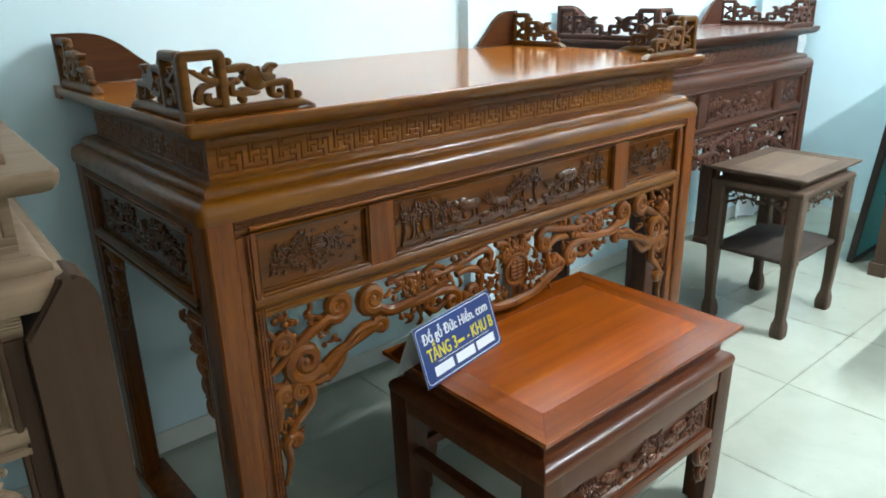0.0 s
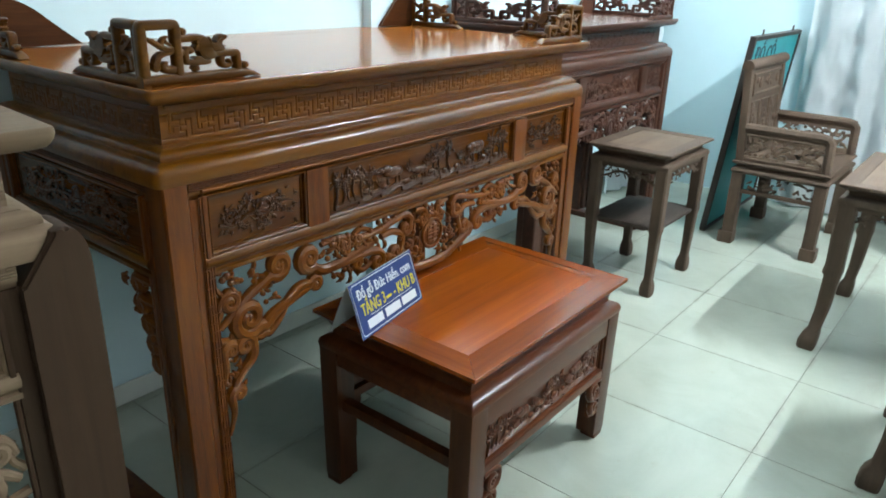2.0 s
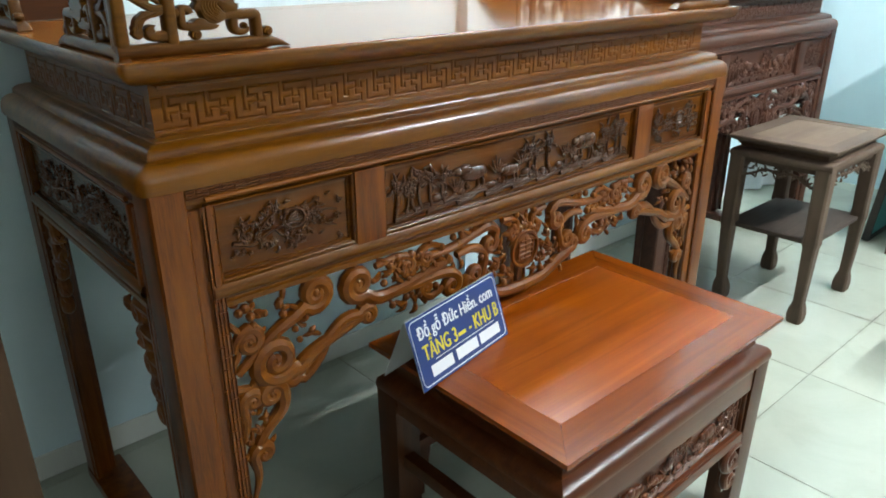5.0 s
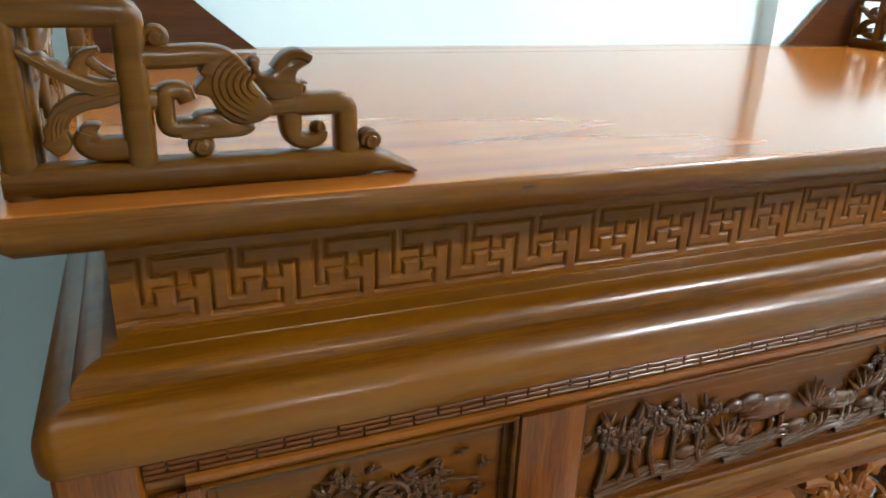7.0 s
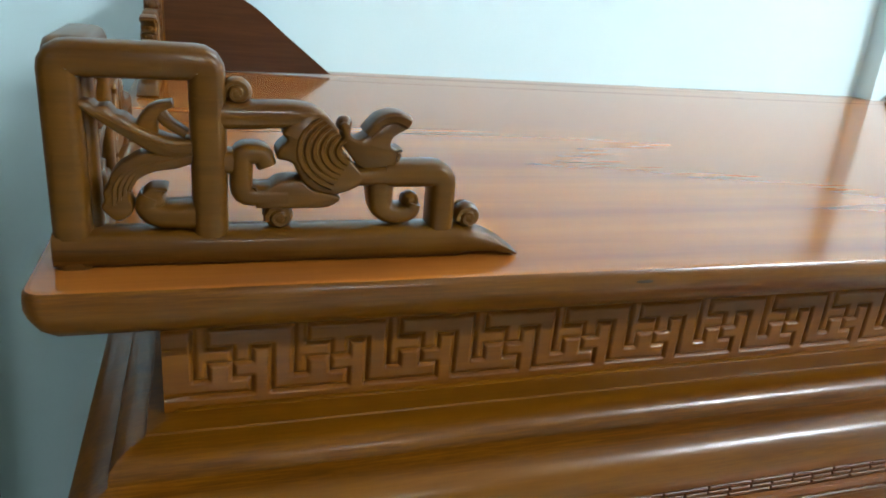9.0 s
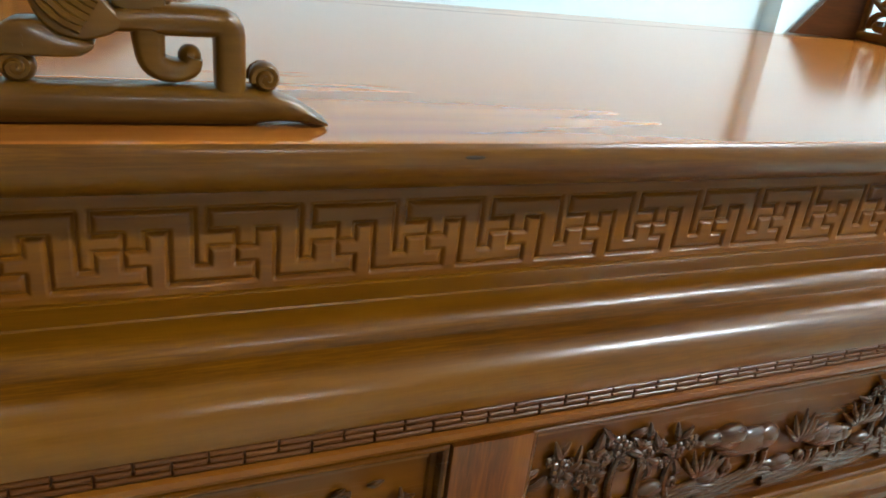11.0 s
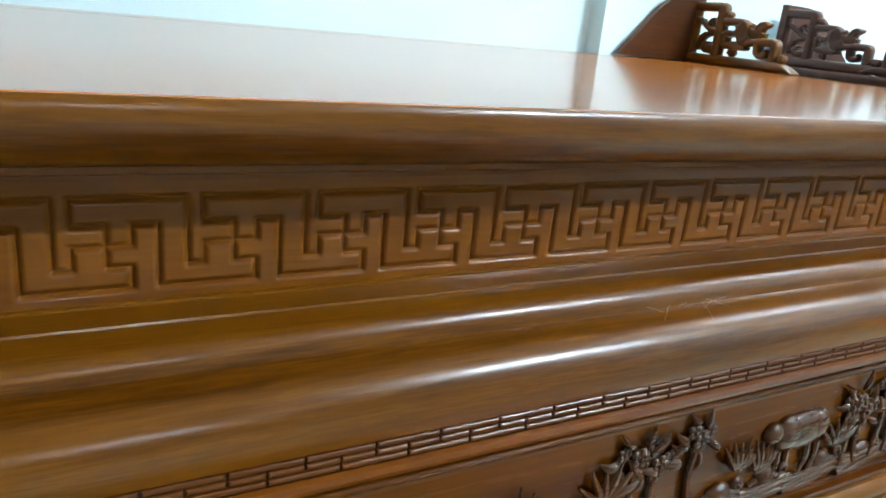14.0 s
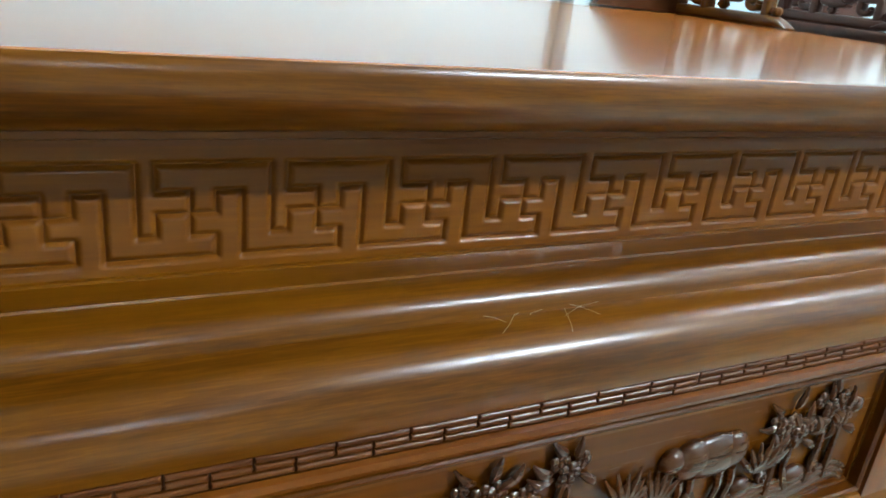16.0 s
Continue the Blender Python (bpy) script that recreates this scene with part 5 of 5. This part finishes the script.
stand("plant_stand", 3.335, 3.910, 2.463, 2.905, 0.685, "tall dusty brown wooden stand with a lower shelf", "stand", shelf=0.300, kick=-0.008)
stand("tea_table", 3.335, 4.140, 1.02, 1.745, 0.700, "dusty brown carved tea table with square kicked feet", "table", lw=0.075, drop=0.06)
stand("side_table", 2.44, 3.0, 0.72, 1.335, 0.640, "dusty brown carved side table near the tea table", "table", lw=0.075, drop=0.06)


def armchair(x, y, rz, label):
    """Width along x, the front towards -y."""
    t = thing("armchair", x, y, 0, rz, label=label, category="armchair", group="carved armchairs")
    W, D = 0.36, 0.275
    seat = [(-0.30, 0.455), (-0.004, 0.455), (0.002, 0.448), (-0.004, 0.438), (-0.022, 0.430), (-0.026, 0.420), (-0.020, 0.414), (-0.004, 0.408), (0.002, 0.396), (-0.004, 0.384), (-0.012, 0.378), (-0.10, 0.376)]
    part("seat", ring_sweep(bmesh.new(), seat, -W, W, -D, D, cap_top=True, cap_bottom=True), M_DUST, t)
    for sx in (-1, 1):
        for sy in (-1, 1):
            bm = bx(sx * (W - 0.04) - 0.034, sx * (W - 0.04) + 0.034, sy * (D - 0.04) - 0.034, sy * (D - 0.04) + 0.034, FL + 0.07, 0.38, bevel=0.006)
            box(bm, sx * (W - 0.034) - 0.044, sx * (W - 0.034) + 0.044, sy * (D - 0.034) - 0.044, sy * (D - 0.034) + 0.044, FL, FL + 0.075, bevel=0.008)
            part("leg", bm, M_DUSTZ, t)
        # side apron with a pierced band
        rnd = random.Random(9)
        xx = sx * (W - 0.035)
        bm = bx(xx - 0.012, xx + 0.012, -D + 0.07, D - 0.07, 0.255, 0.278, bevel=0.003)
        for i in range(34):
            u, v = rnd.uniform(-D + 0.08, D - 0.08), rnd.uniform(0.285, 0.372)
            tube(bm, [(xx, u, v), (xx, u + rnd.uniform(-0.02, 0.02), v + rnd.uniform(-0.012, 0.012)), (xx, u + rnd.uniform(-0.035, 0.035), v + rnd.uniform(-0.02, 0.02))], [0.008, 0.010, 0.004], seg=6)
        part("side_apron", bm, M_DUST, t)
        # arm: framed carved panel with a rounded front corner
        xa = sx * (W - 0.030)
        bm = bmesh.new()
        line = [(D - 0.04, 0.655)] + [(v, z) for v, z in ((-D + 0.09, 0.655), (-D + 0.055, 0.648), (-D + 0.040, 0.628))] + [(-D + 0.035, 0.46)]
        tube(bm, [(xa, v, z) for v, z in line], 0.027, seg=8, normal=(1, 0, 0))
        part("arm_rail", bm, M_DUST, t)
        bm = bx(xa - 0.009, xa + 0.009, -D + 0.055, D - 0.05, 0.452, 0.490, bevel=0.002)
        box(bm, xa - 0.009, xa + 0.009, -D + 0.055, D - 0.05, 0.604, 0.640, bevel=0.002)
        for i in range(56):
            u, v = rnd.uniform(-D + 0.07, D - 0.065), rnd.uniform(0.488, 0.606)
            du, dv = rnd.uniform(-0.03, 0.03), rnd.uniform(-0.02, 0.02)
            tube(bm, [(xa, u - du, v - dv), (xa, u, v + 0.006), (xa, u + du, v + dv)], [0.006, 0.010, 0.005], seg=6, normal=(1, 0, 0))
        for z0 in (0.475, 0.615):
            tube(bm, [(xa + sx * 0.010, -D + 0.075, z0), (xa + sx * 0.010, D - 0.07, z0)], 0.006, seg=5, normal=(1, 0, 0))
        for i in range(30):
            u, v = rnd.uniform(-D + 0.10, D - 0.10), rnd.uniform(0.495, 0.60)
            ball(bm, (xa + sx * 0.010, u, v), rnd.uniform(0.010, 0.018), sx=0.4, sz=0.8, u=6, v=4)
        part("arm_panel", bm, M_DUSTP, t, "carved arm panel")
    # back, leaning slightly
    rnd = random.Random(12)
    bk = new("backrest")
    bk.parent = t
    bk.matrix_local = pose(0, D - 0.035, 0.45, -4, 0, 0)
    for sx in (-1, 1):
        part("back_post", bx(sx * (W - 0.035) - 0.026, sx * (W - 0.035) + 0.026, -0.022, 0.022, 0, 0.545, bevel=0.005), M_DUSTZ, bk)
    bm = bmesh.new()
    tube(bm, [(-W - 0.01, -0.004, 0.560), (W + 0.01, -0.004, 0.560)], 0.034, seg=10, normal=(0, 0, 1))
    part("crest_rail", bm, M_DUST, bk)
    bm = bx(-W + 0.06, W - 0.06, -0.012, 0.012, 0.0, 0.54)
    for u0, u1, v0, v1 in ((-0.27, -0.11, 0.06, 0.34), (-0.08, 0.08, 0.06, 0.34), (0.11, 0.27, 0.06, 0.34), (-0.27, 0.27, 0.385, 0.50)):
        tube(bm, [(u0, -0.014, v0), (u1, -0.014, v0), (u1, -0.014, v1), (u0, -0.014, v1)], 0.010, seg=6, closed=True)
        for i in range(12):
            ball(bm, (rnd.uniform(u0 + 0.03, u1 - 0.03), -0.012, rnd.uniform(v0 + 0.03, v1 - 0.03)), rnd.uniform(0.014, 0.026), sy=0.5, u=7, v=5)
    part("back_panel", bm, M_DUST, bk, "carved back panel")
    return t


armchair(4.845, 2.245, 0, "dusty brown carved wooden armchair beside the curtain")
armchair(5.16, 1.25, -90, "dusty brown carved wooden armchair along the end wall")


# ---- painted board leaning on the chair's back ----
def writing(name, text, size, mat, parent, m, depth=0.0006, align="CENTER", squeeze=1.0):
    cu = bpy.data.curves.new(name, "FONT")
    cu.body, cu.size, cu.extrude, cu.align_x, cu.align_y = text, size, depth, align, "CENTER"
    cu.resolution_u, cu.offset = 3, size * 0.006
    ob = new(name, cu)
    dg = bpy.context.evaluated_depsgraph_get()
    me = bpy.data.meshes.new_from_object(ob.evaluated_get(dg))
    bpy.data.objects.remove(ob)
    bm = bmesh.new()
    for k in (-1, 0, 1):
        n0 = len(bm.verts)
        bm.from_mesh(me)
        bm.verts.ensure_lookup_table()
        bmesh.ops.translate(bm, vec=(k * size * 0.016, 0, k * 0.00008), verts=bm.verts[n0:])
    bm.to_mesh(me)
    bm.free()
    me.materials.clear()
    me.materials.append(mat)
    o2 = new(name, me)
    o2.parent = parent
    o2.matrix_local = m @ Matrix.Diagonal((squeeze, 1, 1, 1))
    return o2


board = thing("sign_board", 5.11, 2.665, FL, label="turquoise painted board in a dark frame leaning on the chair", category="sign")
board.matrix_world = pose(5.11, 2.672, FL, 5.3, 0, 0)
part("panel", bx(-0.485, 0.485, -0.008, 0.008, 0.015, 1.215), M_TURQ, board)
for s in (-1, 1):
    part("frame_side", bx(s * 0.493 - 0.012, s * 0.493 + 0.012, -0.018, 0.018, 0, 1.24, bevel=0.002), M_FRAMEW, board)
    part("hanger", bx(s * 0.33 - 0.008, s * 0.33 + 0.008, -0.004, 0.004, 1.235, 1.275, bevel=0.002), M_FRAMEW, board)
for z in (0.012, 1.228):
    part("frame_rail", bx(-0.481, 0.481, -0.018, 0.018, z - 0.012, z + 0.012, bevel=0.002), M_FRAMEW, board)
writing("lettering", "ĐỒ CỔ", 0.13, M_TURQD, board, pose(-0.20, -0.0095, 1.12, 90, 0, 0), align="CENTER")

# ---- folded card sign on the low table ----
card = thing("tent_card", 1.262, 2.455, 0.5405, 10.6, label="dark blue folded card sign with white and yellow print", category="sign")
L, HT, DP, RG = 0.322, 0.150, 0.110, 0.050
bm = bmesh.new()
for (ya, za), (yb, zb) in (((0.0, 0.0), (RG, HT)), ((DP, 0.0), (RG + 0.0022, HT))):
    q = [bm.verts.new(p) for p in ((0, ya, za), (L, ya, za), (L, yb, zb), (0, yb, zb))]
    bm.faces.new(q)
bmesh.ops.solidify(bm, geom=bm.faces[:], thickness=0.0012)
part("card", bm, M_CARD, card, smooth=False)
lean = math.degrees(math.atan2(RG, HT))
SL = math.hypot(RG, HT)
face = pose(0, -0.0016, 0.0004, 90 - lean, 0, 0)
bm = bx(0.001, L - 0.001, 0.001, SL - 0.001, -0.0002, 0.0004)
blue = part("printed_face", bm, M_BLUE, card, "dark blue printed face", smooth=False)
blue.matrix_local = face
bm = bmesh.new()
c, r = 0.007, 0.012
pts = []
for cx, cy, a0 in ((L - c - r, SL - c - r, 0), (c + r, SL - c - r, 90), (c + r, c + r, 180), (L - c - r, c + r, 270)):
    pts += [(cx + r * math.cos(radians(a0 + 15 * k)), cy + r * math.sin(radians(a0 + 15 * k)), 0.0006) for k in range(7)]
tube(bm, pts, 0.0013, seg=4, normal=(0, 0, 1), closed=True)
ob = part("border_line", bm, M_WHITE, card)
ob.matrix_local = face
writing("lettering", "Đồ gỗ Đức Hiền. com", 0.038, M_WHITE, card, face @ pose(L / 2, 0.118, 0.0006), squeeze=0.78)
writing("lettering", "TẦNG 3", 0.047, M_YELLOW, card, face @ pose(0.087, 0.074, 0.0006), squeeze=0.70)
writing("lettering", "- KHU B", 0.047, M_YELLOW, card, face @ pose(0.246, 0.074, 0.0006), squeeze=0.70)
bm = bx(0.148, 0.176, 0.066, 0.074, 0.0004, 0.0009)
ob = part("small_print", bm, M_YELLOW, card, smooth=False)
ob.matrix_local = face
bm = bx(0.06, 0.28, 0.0515, 0.0530, 0.0004, 0.0008)
ob = part("rule", bm, M_WHITE, card, smooth=False)
ob.matrix_local = face
# the telephone number stands as plain bars
for k in range(3):
    w0 = 0.040 + k * 0.088
    bm = bx(w0, w0 + (0.078 if k else 0.074), 0.019, 0.044, 0.0004, 0.0009, bevel=0.0002)
    ob = part("number_bar", bm, M_WHITE, card, smooth=False)
    ob.matrix_local = face


# ---- curtains ----
def cloth_material():
    m, nt, b = shader("curtain_cloth")
    tc = nt.nodes.new("ShaderNodeTexCoord")
    n = node(nt, "ShaderNodeTexNoise", Scale=3.0, Detail=6.0, Roughness=0.6)
    nt.links.new(tc.outputs["Object"], n.inputs["Vector"])
    nt.links.new(ramp(nt, n.outputs[0], [(0.3, (0.74, 0.79, 0.81)), (0.7, (0.84, 0.88, 0.89))]), b.inputs["Base Color"])
    b.inputs["Roughness"].default_value = 0.8
    wv = node(nt, "ShaderNodeTexWave", Scale=180.0, Distortion=1.0)
    nt.links.new(tc.outputs["Object"], wv.inputs["Vector"])
    bp = node(nt, "ShaderNodeBump", Strength=0.08, Distance=0.001)
    nt.links.new(wv.outputs[0], bp.inputs["Height"])
    nt.links.new(bp.outputs[0], b.inputs["Normal"])
    return m


M_CLOTH = cloth_material()


def curtain(x, y, rz, width, z0, z1, seed, label):
    """A hanging cloth along local x, its folds towards -y."""
    t = thing("curtain", x, y, 0, rz, label=label, category="curtain")
    nu, nv = int(width / 0.010), 80
    bm = bmesh.new()
    grid = []
    for i in range(nu + 1):
        u = width * i / nu
        col = []
        for j in range(nv + 1):
            f = j / nv
            z = z1 + (z0 - z1) * f
            amp = 0.015 + 0.020 * f
            d = amp * 0.8 * math.sin(u * 30 + 3.5 * noise.noise((u * 3, z * 0.8, seed))) + 0.045 * noise.noise((u * 5, z * 1.9, seed + 5)) + 0.020 * noise.noise((u * 12, z * 7, seed + 9)) + 0.010 * noise.noise((u * 26, z * 13, seed + 2))
            col.append(bm.verts.new((u, -0.05 + d, z)))
        grid.append(col)
    for a, b in zip(grid, grid[1:]):
        for j in range(nv):
            bm.faces.new((a[j], b[j], b[j + 1], a[j + 1]))
    bmesh.ops.solidify(bm, geom=bm.faces[:], thickness=0.002)
    part("cloth", bm, M_CLOTH, t)
    bm = bmesh.new()
    tube(bm, [(-0.05, -0.05, z1 + 0.01), (width + 0.05, -0.05, z1 + 0.01)], 0.012, seg=10, normal=(0, 0, 1))
    part("curtain_rod", bm, M_FRAMEW, t)
    return t


curtain(RX1 - 0.04, 2.48, -90, 2.2, FL + 0.02, 2.55, 3, "white gathered cloth curtain hanging on the end wall")
curtain(4.86, RY1 - 0.03, 0, 0.66, FL + 0.02, 2.55, 8, "white gathered cloth curtain behind the dark table")
pole = thing("standing_pole", 5.60, RY1 - 0.03, FL, label="thin dark upright pole beside the curtain", category="pole")
part("shaft", bx(-0.014, 0.014, -0.014, 0.014, 0, 2.6, bevel=0.003), M_DK, pole)


# ---- floor tiles ----
TS, TX, TY, GAP = 0.6220, 2.386, 1.668, 0.0024
first = None
for i in range(-7, 6):
    for j in range(-5, 4):
        xa, xb = max(FX0, TX + i * TS + GAP / 2), min(RX1, TX + (i + 1) * TS - GAP / 2)
        ya, yb = max(FY0, TY + j * TS + GAP / 2), min(RY1, TY + (j + 1) * TS - GAP / 2)
        if xb - xa < 0.02 or yb - ya < 0.02:
            continue
        if first is None or xb - xa < TS - 0.01 or yb - ya < TS - 0.01:
            bm = bx(-(xb - xa) / 2, (xb - xa) / 2, -(yb - ya) / 2, (yb - ya) / 2, -0.0035, 0.0, bevel=0.0007, seg=1)
            tile = obj("tile", bm, M_TILE, floor_ob)
            if xb - xa > TS - 0.01 and yb - ya > TS - 0.01:
                first = tile
        else:
            tile = again("tile", first, floor_ob)
        tile.location = ((xa + xb) / 2, (ya + yb) / 2, FL)
